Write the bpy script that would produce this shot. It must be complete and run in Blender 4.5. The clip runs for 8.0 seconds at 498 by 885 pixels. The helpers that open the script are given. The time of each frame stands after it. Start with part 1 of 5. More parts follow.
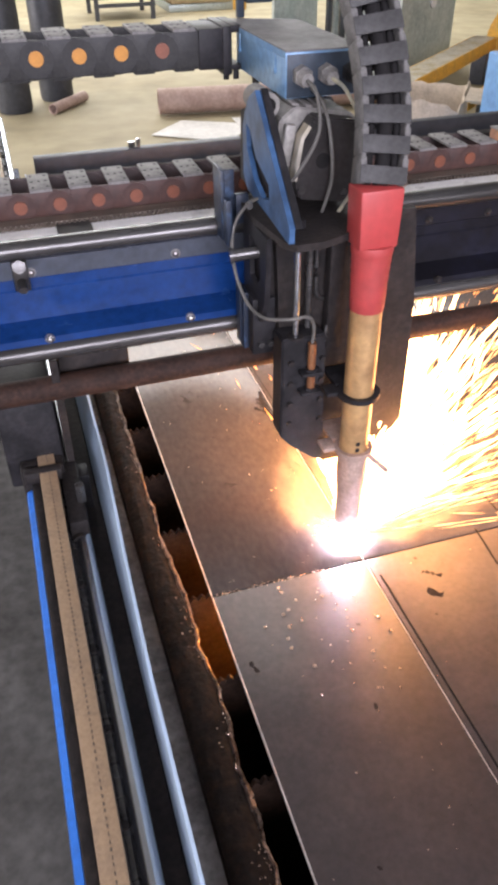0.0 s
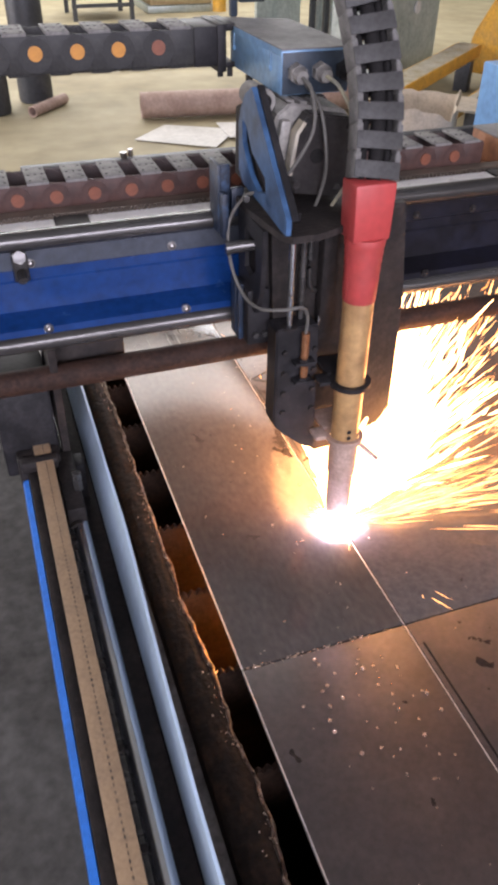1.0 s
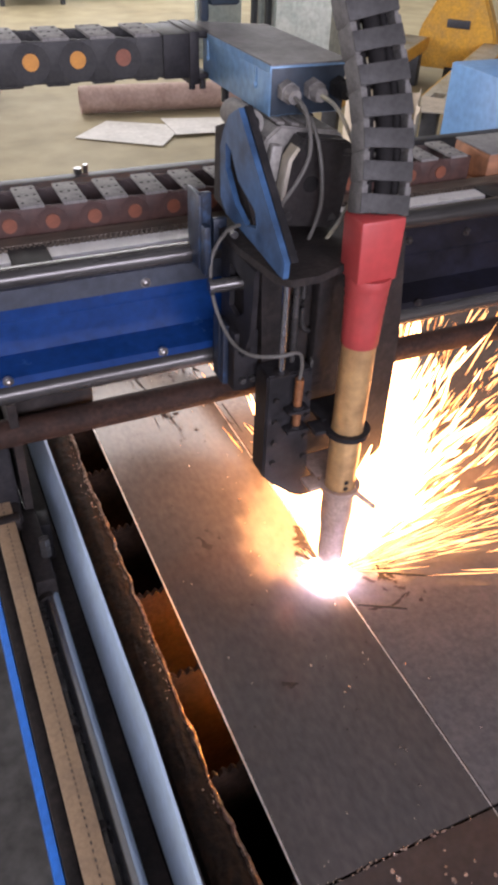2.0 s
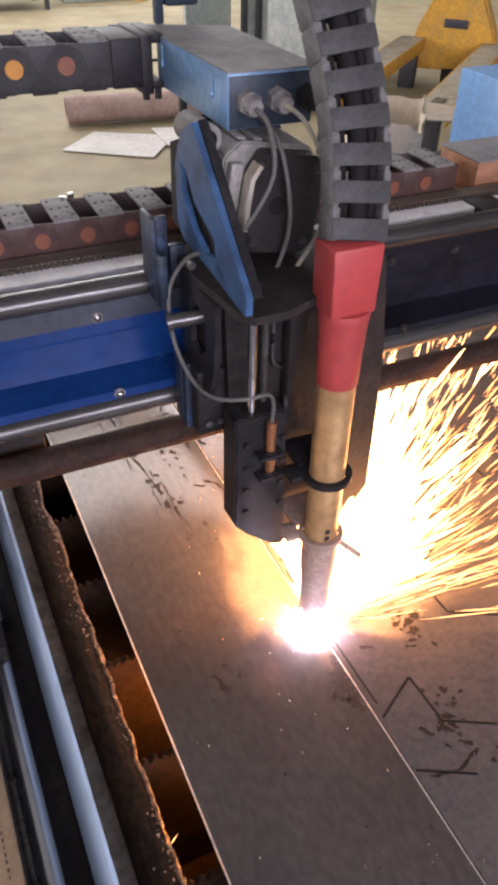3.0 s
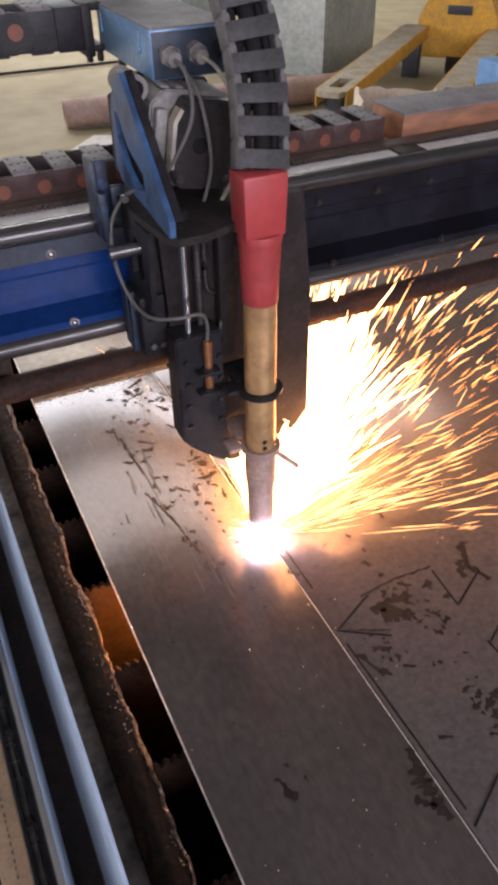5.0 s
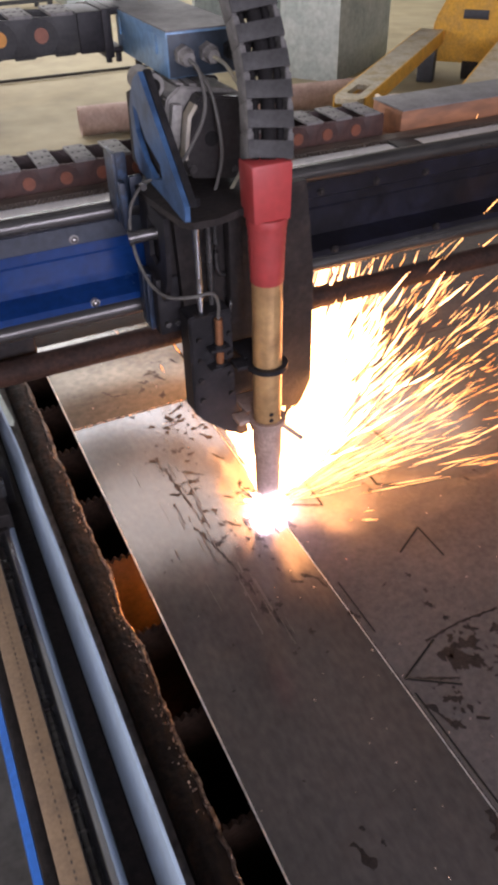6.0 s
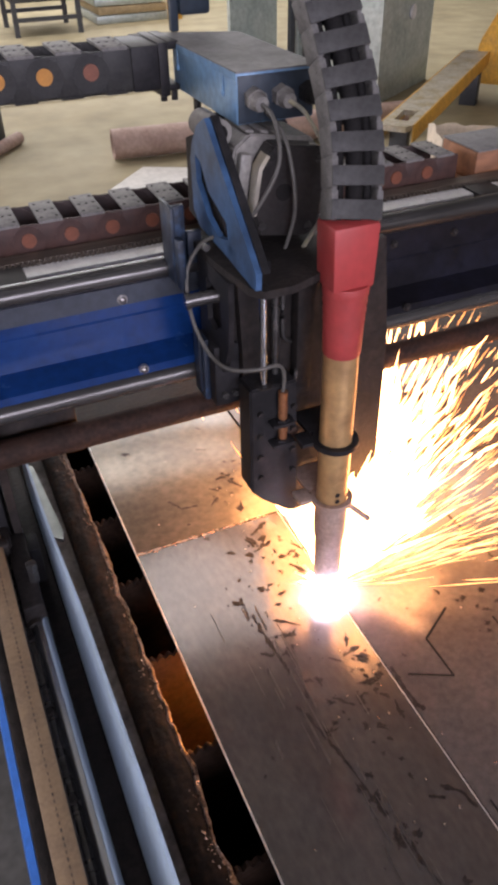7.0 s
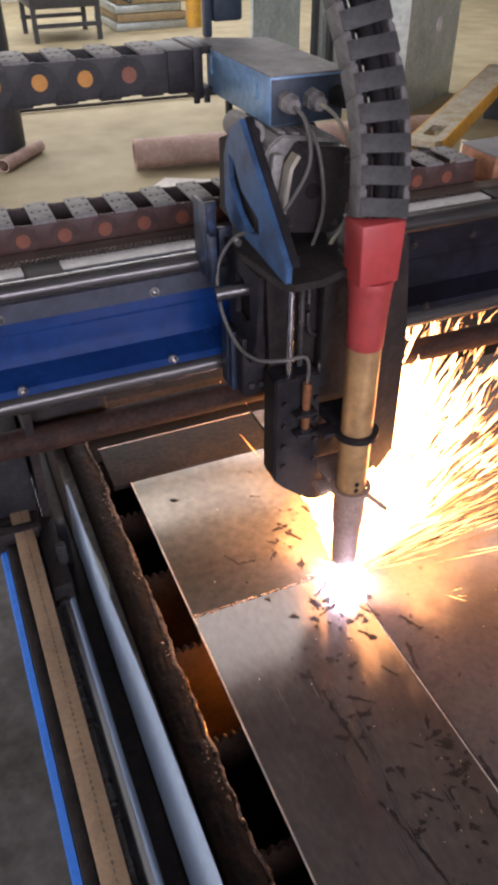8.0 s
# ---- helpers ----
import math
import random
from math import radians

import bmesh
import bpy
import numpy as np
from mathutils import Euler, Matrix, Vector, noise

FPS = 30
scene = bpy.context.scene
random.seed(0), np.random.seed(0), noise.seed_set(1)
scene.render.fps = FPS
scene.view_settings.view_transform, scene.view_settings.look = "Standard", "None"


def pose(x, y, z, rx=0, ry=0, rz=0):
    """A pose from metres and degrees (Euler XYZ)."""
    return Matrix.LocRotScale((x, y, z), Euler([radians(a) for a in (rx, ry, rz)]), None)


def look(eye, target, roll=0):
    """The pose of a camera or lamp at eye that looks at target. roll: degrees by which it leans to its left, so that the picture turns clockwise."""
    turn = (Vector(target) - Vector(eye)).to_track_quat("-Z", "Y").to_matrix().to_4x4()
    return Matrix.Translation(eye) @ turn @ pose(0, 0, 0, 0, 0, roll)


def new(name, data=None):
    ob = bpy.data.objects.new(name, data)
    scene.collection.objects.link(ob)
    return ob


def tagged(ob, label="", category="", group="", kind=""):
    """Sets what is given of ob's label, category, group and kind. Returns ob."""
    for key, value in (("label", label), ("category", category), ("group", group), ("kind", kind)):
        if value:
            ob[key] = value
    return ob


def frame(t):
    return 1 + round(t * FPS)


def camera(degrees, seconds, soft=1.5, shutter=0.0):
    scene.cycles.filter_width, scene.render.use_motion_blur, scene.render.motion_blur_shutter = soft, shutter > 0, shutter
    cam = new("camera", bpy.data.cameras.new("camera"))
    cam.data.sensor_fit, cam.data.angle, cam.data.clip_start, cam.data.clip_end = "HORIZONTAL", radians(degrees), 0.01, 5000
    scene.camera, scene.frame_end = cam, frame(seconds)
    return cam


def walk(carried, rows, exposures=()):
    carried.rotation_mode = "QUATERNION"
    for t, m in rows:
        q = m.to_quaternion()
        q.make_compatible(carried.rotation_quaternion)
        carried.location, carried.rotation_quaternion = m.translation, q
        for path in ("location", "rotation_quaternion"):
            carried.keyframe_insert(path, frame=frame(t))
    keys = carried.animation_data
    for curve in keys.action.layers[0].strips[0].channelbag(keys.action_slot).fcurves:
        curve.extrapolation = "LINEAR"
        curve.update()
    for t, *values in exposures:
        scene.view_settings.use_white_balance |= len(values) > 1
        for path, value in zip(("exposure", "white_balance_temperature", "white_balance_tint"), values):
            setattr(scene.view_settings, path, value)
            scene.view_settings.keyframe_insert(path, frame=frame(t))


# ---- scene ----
SPEED = 0.1483          # the gantry's travel, metres a second along y
cam = camera(36.52, 8.0, soft=4.0)
# seconds, eye beside the gantry (x, y, z), turn in degrees; the eye follows the gantry's travel
PATH = [
    (0.0, -0.0, -0.0, 1.45, 52.862, 0.473, -17.533),
    (0.5, -0.0029, -0.0591, 1.454, 52.839, 0.516, -17.752),
    (1.0, -0.0317, -0.0199, 1.4516, 52.922, -0.521, -19.087),
    (1.2, -0.0448, 0.0256, 1.4609, 52.751, -1.744, -21.072),
    (2.3, -0.0305, 0.14, 1.4499, 52.078, -1.929, -23.797),
    (2.5, -0.0039, 0.1614, 1.4413, 52.377, -2.038, -23.818),
    (3.0, 0.0274, 0.1967, 1.4431, 52.054, -1.036, -24.681),
    (3.5, 0.0439, 0.1664, 1.4326, 51.461, -0.828, -24.606),
    (4.0, 0.0522, 0.1482, 1.4392, 51.24, -0.315, -25.064),
    (4.5, 0.0419, 0.1091, 1.4377, 51.313, 0.307, -25.735),
    (5.8, 0.0218, -0.0487, 1.4408, 51.825, 1.092, -25.177),
    (6.0, 0.001, -0.0252, 1.4511, 51.702, 1.027, -25.197),
    (6.5, -0.0354, 0.0513, 1.4515, 52.28, 0.853, -25.071),
    (7.0, 0.006, 0.1212, 1.4524, 52.518, 0.895, -23.735),
    (7.5, 0.0115, 0.1323, 1.4524, 52.94, 0.464, -22.694),
    (8.0, -0.0292, 0.0944, 1.4577, 52.954, 0.301, -22.792),
]
walk(cam, [(t, pose(x, y + SPEED * t, z, rx, ry, rz)) for t, x, y, z, rx, ry, rz in PATH],
     exposures=[(0.0, 1.0, 6500, 13), (1.2, 0.74, 6500, 15), (2.5, 0.64, 6500, 17), (4.0, 0.56, 6500, 17), (4.5, 0.38, 6500, 17), (8.0, 0.46, 6500, 17)])

# ---- world and light ----
world = bpy.data.worlds.new("world")
scene.world = world
world.use_nodes = True
sky = world.node_tree.nodes.new("ShaderNodeTexSky")
sky.sky_type, sky.sun_disc, sky.sun_elevation, sky.sun_rotation = "NISHITA", False, radians(42), radians(-70)
world.node_tree.links.new(sky.outputs[0], world.node_tree.nodes["Background"].inputs[0])
world.node_tree.nodes["Background"].inputs[1].default_value = 0.08


def opening_light(name, m, w, h, watts, colour):
    lamp = bpy.data.lights.new(name, "AREA")
    lamp.shape, lamp.size, lamp.size_y, lamp.energy, lamp.color = "RECTANGLE", w, h, watts, colour
    ob = new(name, lamp)
    ob.matrix_basis = m
    return ob


# daylight through the gate in the left wall, the back windows and the roof lights
opening_light("gate_daylight", look((-5.9, 6.6, 2.0), (1.2, 7.2, 0.0)), 3.2, 3.2, 290, (1.0, 0.96, 1.0))
opening_light("added_window_daylight", look((2.0, 13.8, 3.6), (1.2, 5.0, 0.2)), 9.0, 1.6, 260, (0.95, 0.98, 1.0))
opening_light("roof_daylight", look((1.5, 10.2, 5.85), (1.5, 10.2, 0.0)), 8.0, 4.4, 375, (1.0, 0.965, 0.89))
# front fill from a window added behind the eye to lift the machine's faces
opening_light("added_window_daylight", look((-0.5, -4.9, 3.0), (0.3, 0.9, 0.9)), 7.0, 2.0, 440, (0.88, 0.86, 1.0))


# ---- materials ----
def mat(name, base, rough=0.6, metal=0.0, var=0.25, scale=30.0, bump=0.1, tint=None, fine=6.0, spec=0.5, wear=0.55, island=False, stretch=None, rvar=0.13):
    """Base colour with two scales of variation towards a tint, roughness that varies with them, and a fine relief."""
    m = bpy.data.materials.new(name)
    m.use_nodes = True
    nt = m.node_tree
    N, L = nt.nodes.new, nt.links.new
    b = nt.nodes["Principled BSDF"]
    b.inputs["Metallic"].default_value = metal
    b.inputs["Specular IOR Level"].default_value = spec
    co = N("ShaderNodeTexCoord")
    src = co.outputs["Object"]
    if stretch:
        mp = N("ShaderNodeMapping")
        mp.inputs["Scale"].default_value = stretch
        L(src, mp.inputs[0])
        src = mp.outputs[0]
    n1, n2 = N("ShaderNodeTexNoise"), N("ShaderNodeTexNoise")
    n1.inputs["Scale"].default_value, n1.inputs["Detail"].default_value, n1.inputs["Roughness"].default_value = scale, 6, 0.65
    n2.inputs["Scale"].default_value, n2.inputs["Detail"].default_value = scale * fine, 4
    for n in (n1, n2):
        L(src, n.inputs["Vector"])
    r = N("ShaderNodeMapRange")
    r.inputs[1].default_value, r.inputs[2].default_value = wear - 0.13, wear + 0.13
    L(n1.outputs[0], r.inputs[0])
    mix = N("ShaderNodeMix")
    mix.data_type = "RGBA"
    tint = tint or tuple(c * (1 - var) for c in base)
    mix.inputs[6].default_value, mix.inputs[7].default_value = (*base, 1), (*tint, 1)
    L(r.outputs[0], mix.inputs[0])
    hs = N("ShaderNodeHueSaturation")
    v = N("ShaderNodeMapRange")
    v.inputs[1].default_value, v.inputs[2].default_value = 0.3, 0.7
    v.inputs[3].default_value, v.inputs[4].default_value = 1 - var * 0.6, 1 + var * 0.6
    L(n2.outputs[0], v.inputs[0])
    L(v.outputs[0], hs.inputs["Value"])
    L(mix.outputs[2], hs.inputs["Color"])
    out = hs.outputs[0]
    if island:
        oi, h2, v2 = N("ShaderNodeObjectInfo"), N("ShaderNodeHueSaturation"), N("ShaderNodeMapRange")
        v2.inputs[3].default_value, v2.inputs[4].default_value = 0.75, 1.25
        L(oi.outputs["Random"], v2.inputs[0])
        L(v2.outputs[0], h2.inputs["Value"])
        L(out, h2.inputs["Color"])
        out = h2.outputs[0]
    L(out, b.inputs["Base Color"])
    rr = N("ShaderNodeMapRange")
    rr.inputs[3].default_value, rr.inputs[4].default_value = max(0.04, rough - rvar), min(1, rough + rvar)
    L(n1.outputs[0], rr.inputs[0])
    L(rr.outputs[0], b.inputs["Roughness"])
    if bump:
        bp = N("ShaderNodeBump")
        bp.inputs["Strength"].default_value, bp.inputs["Distance"].default_value = bump, 0.003
        L(n2.outputs[0], bp.inputs["Height"])
        L(bp.outputs[0], b.inputs["Normal"])
    return m


def glow(name, colour, strength):
    m = bpy.data.materials.new(name)
    m.use_nodes = True
    b = m.node_tree.nodes["Principled BSDF"]
    b.inputs["Base Color"].default_value = (0.1, 0.05, 0.02, 1)
    b.inputs["Emission Color"].default_value = (*colour, 1)
    b.inputs["Emission Strength"].default_value = strength
    return m


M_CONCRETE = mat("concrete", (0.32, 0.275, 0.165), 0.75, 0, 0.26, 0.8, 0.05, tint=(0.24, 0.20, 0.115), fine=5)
M_BAY = mat("shaded_stained_concrete", (0.095, 0.092, 0.086), 0.85, 0, 0.4, 3.0, 0.4, tint=(0.05, 0.047, 0.042), fine=12, spec=0.2)
M_WALL = mat("plaster", (0.5, 0.48, 0.42), 0.85, 0, 0.2, 1.5, 0.1)
M_ROOF = mat("roof_sheet", (0.3, 0.31, 0.32), 0.6, 0.2, 0.2, 2.0, 0.1)
M_PLATE = mat("mill_plate", (0.128, 0.112, 0.106), 0.165, 0.34, 0.25, 16.0, 0.05, tint=(0.155, 0.130, 0.120), fine=9, wear=0.56, rvar=0.06)
M_PLATE_DUSTY = mat("dusty_plate", (0.060, 0.051, 0.051), 0.40, 0.2, 0.25, 16.0, 0.05, tint=(0.078, 0.065, 0.063), fine=9, wear=0.56, rvar=0.08)
M_PLATE_CLEAN = mat("bare_plate", (0.185, 0.165, 0.130), 0.22, 0.42, 0.3, 9.0, 0.06, tint=(0.125, 0.108, 0.085), fine=9, rvar=0.05)
M_SMUT = mat("soot_stain", (0.028, 0.022, 0.020), 0.7, 0, 0.4, 60, 0.3, spec=0.2)
M_CAB_BLUE = mat("cabinet_blue_paint", (0.12, 0.28, 0.52), 0.45, 0, 0.2, 6, 0.05, tint=(0.10, 0.23, 0.44))
M_RUB = mat("rubbed_plate", (0.090, 0.078, 0.072), 0.34, 0.35, 0.3, 60, 0.1)
M_GAP_LIGHT = mat("gap_floor_brightness", (0.84, 0.83, 0.80), 0.3, 0, 0.12, 20, 0.05, spec=0.8)
M_STRIP = mat("glossy_mill_plate", (0.106, 0.094, 0.088), 0.165, 0.42, 0.25, 14.0, 0.05, tint=(0.128, 0.109, 0.100), fine=9, wear=0.56, stretch=(1.0, 0.5, 1.0), rvar=0.05)
M_KERF = mat("cut_edge_black", (0.012, 0.011, 0.011), 0.85, 0, 0.3, 80, 0.2, spec=0.2)
M_EDGE = mat("lit_cut_edge", (0.80, 0.74, 0.69), 0.35, 0.45, 0.3, 90, 0.2)
M_DROSS = mat("dross_crust", (0.012, 0.009, 0.0075), 0.65, 0.1, 0.5, 45, 0.45, tint=(0.030, 0.017, 0.011), fine=3, wear=0.6, spec=0.10)
M_SLAG = mat("slag_glints", (0.55, 0.45, 0.38), 0.28, 0.85, 0.5, 120, 0.8, tint=(0.2, 0.13, 0.09))
M_LIP = mat("frozen_slag", (0.34, 0.25, 0.20), 0.30, 0.8, 0.5, 90, 1.0, tint=(0.012, 0.007, 0.005), fine=4, wear=0.50)
M_SOOT = mat("sooty_steel", (0.016, 0.0135, 0.013), 0.7, 0.1, 0.5, 25, 0.4, tint=(0.032, 0.026, 0.023), spec=0.25)
M_DUST = mat("dusty_sheet", (0.26, 0.245, 0.235), 0.8, 0, 0.4, 18, 0.3, tint=(0.11, 0.10, 0.095))
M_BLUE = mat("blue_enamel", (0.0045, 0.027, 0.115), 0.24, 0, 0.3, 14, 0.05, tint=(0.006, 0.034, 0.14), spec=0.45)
M_BLUE_RAIL = mat("bright_blue_enamel", (0.012, 0.17, 0.66), 0.5, 0, 0.2, 20, 0.05)
M_BLUE_SHADE = mat("shaded_blue_enamel", (0.007, 0.0065, 0.009), 0.4, 0, 0.5, 18, 0.1, tint=(0.010, 0.010, 0.018), spec=0.3)
M_PALE_BLUE = mat("pale_blue_paint", (0.46, 0.59, 0.75), 0.45, 0, 0.12, 16, 0.1, tint=(0.42, 0.53, 0.64), wear=0.5)
M_BOX_BLUE = mat("box_blue_paint", (0.17, 0.30, 0.44), 0.38, 0.1, 0.35, 18, 0.08, tint=(0.10, 0.22, 0.40))
M_BOX_DARK = mat("box_dark_blue", (0.022, 0.034, 0.05), 0.5, 0.1, 0.3, 22, 0.1)
M_LID = mat("dusty_lid", (0.17, 0.165, 0.16), 0.7, 0, 0.25, 26, 0.2, tint=(0.12, 0.115, 0.11))
M_BRACKET = mat("bracket_blue", (0.046, 0.11, 0.23), 0.42, 0.1, 0.35, 14, 0.1, tint=(0.018, 0.042, 0.09), wear=0.53)
M_BRACKET_DARK = mat("worn_bracket", (0.014, 0.021, 0.036), 0.45, 0.1, 0.4, 34, 0.1, tint=(0.045, 0.10, 0.20), wear=0.66)
M_PIT = mat("scorched_pit_steel", (0.026, 0.015, 0.010), 0.8, 0, 0.5, 20, 0.3, tint=(0.016, 0.010, 0.008), spec=0.1)
M_STEEL = mat("machined_steel", (0.42, 0.41, 0.40), 0.3, 0.95, 0.3, 40, 0.06, tint=(0.2, 0.18, 0.17), stretch=(0.1, 1, 1))
M_CHROME = mat("polished_shaft", (0.66, 0.69, 0.74), 0.24, 1.0, 0.2, 30, 0.02, stretch=(1, 0.05, 1))
M_RAIL = mat("oiled_rail", (0.11, 0.107, 0.104), 0.28, 0.7, 0.35, 30, 0.05, tint=(0.045, 0.042, 0.04), stretch=(0.08, 1, 1))
M_LEDGE = mat("ledge_steel", (0.06, 0.068, 0.085), 0.45, 0.4, 0.3, 20, 0.1, tint=(0.05, 0.06, 0.08))
M_RACK = mat("rack_brass_coat", (0.34, 0.235, 0.14), 0.55, 0.2, 0.2, 40, 0.15, tint=(0.27, 0.19, 0.12))
M_RACK_DARK = mat("dull_rack_coat", (0.13, 0.10, 0.075), 0.5, 0.3, 0.3, 30, 0.15, tint=(0.05, 0.042, 0.035), stretch=(0.2, 1, 1))
M_RUST = mat("scorched_rust", (0.034, 0.018, 0.013), 0.75, 0.1, 0.5, 30, 0.4, tint=(0.018, 0.012, 0.010), spec=0.2)
M_TRAY = mat("tray_rust", (0.30, 0.13, 0.06), 0.6, 0.2, 0.4, 14, 0.2, tint=(0.13, 0.07, 0.045), stretch=(0.3, 1, 1))
M_PLASTIC = mat("black_chain_plastic", (0.018, 0.0175, 0.0175), 0.55, 0, 0.4, 40, 0.1, tint=(0.030, 0.029, 0.027), spec=0.3)
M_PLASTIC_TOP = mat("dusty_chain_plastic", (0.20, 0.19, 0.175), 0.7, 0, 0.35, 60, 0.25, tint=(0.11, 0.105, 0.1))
M_PLASTIC_WARM = mat("spark_lit_chain_plastic", (0.060, 0.030, 0.024), 0.55, 0, 0.4, 12, 0.1, tint=(0.028, 0.022, 0.021), spec=0.3)
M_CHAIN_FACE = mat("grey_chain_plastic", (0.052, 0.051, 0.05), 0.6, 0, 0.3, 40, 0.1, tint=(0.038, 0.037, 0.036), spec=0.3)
M_CHAIN_SIDE = mat("lit_dusty_chain_side", (0.135, 0.13, 0.125), 0.7, 0, 0.3, 50, 0.15, tint=(0.09, 0.087, 0.083), spec=0.25)
M_ORANGE = mat("orange_cap", (0.42, 0.18, 0.025), 0.45, 0, 0.2, 60, 0.05)
M_ORANGE_DIM = mat("faded_orange_cap", (0.17, 0.055, 0.028), 0.5, 0, 0.3, 60, 0.05)
M_MOTOR = mat("motor_black", (0.03, 0.027, 0.026), 0.45, 0.3, 0.4, 30, 0.1)
M_MOTOR_CAST = mat("motor_casting", (0.22, 0.21, 0.19), 0.6, 0.2, 0.4, 26, 0.15, tint=(0.16, 0.15, 0.14))
M_CARR = mat("carriage_black", (0.012, 0.0115, 0.0125), 0.55, 0.1, 0.4, 30, 0.12, tint=(0.026, 0.024, 0.026), spec=0.25)
M_RED = mat("red_rubber_tape", (0.40, 0.050, 0.048), 0.5, 0, 0.14, 16, 0.12, tint=(0.31, 0.045, 0.042))
M_BRASS = mat("tarnished_brass", (0.56, 0.35, 0.16), 0.36, 0.45, 0.22, 16, 0.1, tint=(0.33, 0.19, 0.09), wear=0.56)
M_NOZZLE = mat("glare_paled_nozzle", (0.46, 0.33, 0.27), 0.5, 0.3, 0.3, 40, 0.15)
M_COPPER = mat("copper_sensor", (0.42, 0.20, 0.10), 0.4, 0.8, 0.3, 60, 0.1)
M_CABLE = mat("grey_cable", (0.10, 0.095, 0.085), 0.6, 0, 0.25, 80, 0.1)
M_CABLE_Y = mat("yellowed_cable", (0.40, 0.37, 0.25), 0.55, 0, 0.25, 80, 0.1, tint=(0.2, 0.2, 0.2))
M_GALV = mat("galvanised_sheet", (0.44, 0.48, 0.46), 0.45, 0.55, 0.25, 5, 0.05, tint=(0.33, 0.38, 0.37))
M_CARD = mat("cardboard", (0.56, 0.47, 0.36), 0.85, 0, 0.2, 14, 0.2)
M_YELLOW = mat("yellow_paint", (0.62, 0.33, 0.035), 0.5, 0, 0.3, 10, 0.1, tint=(0.45, 0.26, 0.06))
M_FORK = mat("worn_fork_steel", (0.46, 0.43, 0.36), 0.5, 0.4, 0.35, 8, 0.1, tint=(0.36, 0.29, 0.16))
M_DARKBG = mat("dark_painted_steel", (0.05, 0.053, 0.06), 0.5, 0.2, 0.3, 6, 0.1)
M_PIPE = mat("rusty_pipe", (0.40, 0.29, 0.24), 0.75, 0.1, 0.25, 8, 0.2, tint=(0.30, 0.20, 0.165))
M_WOOD = mat("old_wood", (0.36, 0.27, 0.15), 0.8, 0, 0.3, 20, 0.3, stretch=(1, 0.1, 1))
M_PAPER = mat("pale_sheet", (0.62, 0.6, 0.56), 0.8, 0, 0.15, 6, 0.1)
G_ARC = glow("arc_white", (0.90, 0.80, 1.0), 95.0)
G_HOT = glow("plume_hot", (1.0, 0.44, 0.16), 14.0)
G_MID = glow("spark_mid", (1.0, 0.46, 0.15), 4.0)
G_COOL = glow("spark_cool", (1.0, 0.33, 0.07), 3.0)
G_EMBER = glow("ember", (1.0, 0.36, 0.06), 90.0)


# ---- mesh helpers ----
def bx(bm, x0, x1, y0, y1, z0, z1, bevel=0.0, m=None):
    mm = Matrix.Translation(((x0 + x1) / 2, (y0 + y1) / 2, (z0 + z1) / 2)) @ Matrix.Diagonal((x1 - x0, y1 - y0, z1 - z0, 1))
    if m is not None:
        mm = m @ mm
    g = bmesh.ops.create_cube(bm, size=1, matrix=mm)
    if bevel:
        es = list({e for v in g["verts"] for e in v.link_edges})
        bmesh.ops.bevel(bm, geom=es, offset=bevel, segments=2, affect="EDGES", profile=0.5)


def cyl(bm, p0, p1, r0, r1=None, seg=20):
    p0, p1 = Vector(p0), Vector(p1)
    d = p1 - p0
    m = Matrix.Translation((p0 + p1) / 2) @ d.to_track_quat("Z", "Y").to_matrix().to_4x4()
    bmesh.ops.create_cone(bm, cap_ends=True, segments=seg, radius1=r0, radius2=r0 if r1 is None else r1, depth=d.length, matrix=m)


def ball(bm, c, r, seg=10, squash=(1, 1, 1)):
    bmesh.ops.create_uvsphere(bm, u_segments=seg, v_segments=max(5, seg // 2 + 1), radius=r, matrix=Matrix.Translation(c) @ Matrix.Diagonal((*squash, 1)))


def lathe(bm, cx, cy, rows, seg=32):
    """A turned body about a vertical axis: rows of (z, radius), from top to bottom."""
    rings = []
    for z, r in rows:
        rings.append([bm.verts.new((cx + r * math.cos(2 * math.pi * i / seg), cy + r * math.sin(2 * math.pi * i / seg), z)) for i in range(seg)])
    for a, b in zip(rings, rings[1:]):
        for i in range(seg):
            bm.faces.new((a[i], b[i], b[(i + 1) % seg], a[(i + 1) % seg]))
    bm.faces.new(rings[0])
    bm.faces.new(list(reversed(rings[-1])))
    bmesh.ops.recalc_face_normals(bm, faces=bm.faces)


def sweep(bm, pts, r, seg=10):
    """A round cable through the points, smoothed."""
    P = [Vector(p) for p in pts]
    line = []
    for i in range(len(P) - 1):
        a, b, c, d = P[max(i - 1, 0)], P[i], P[i + 1], P[min(i + 2, len(P) - 1)]
        for k in range(8):
            u = k / 8
            line.append(0.5 * ((2 * b) + (c - a) * u + (2 * a - 5 * b + 4 * c - d) * u * u + (3 * b - a - 3 * c + d) * u ** 3))
    line.append(P[-1])
    rings = []
    for i, p in enumerate(line):
        t = (line[min(i + 1, len(line) - 1)] - line[max(i - 1, 0)]).normalized()
        q = t.to_track_quat("Z", "Y").to_matrix()
        rings.append([bm.verts.new(p + q @ Vector((r * math.cos(2 * math.pi * k / seg), r * math.sin(2 * math.pi * k / seg), 0))) for k in range(seg)])
    for a, b in zip(rings, rings[1:]):
        for k in range(seg):
            bm.faces.new((a[k], a[(k + 1) % seg], b[(k + 1) % seg], b[k]))
    bm.faces.new(list(reversed(rings[0])))
    bm.faces.new(rings[-1])


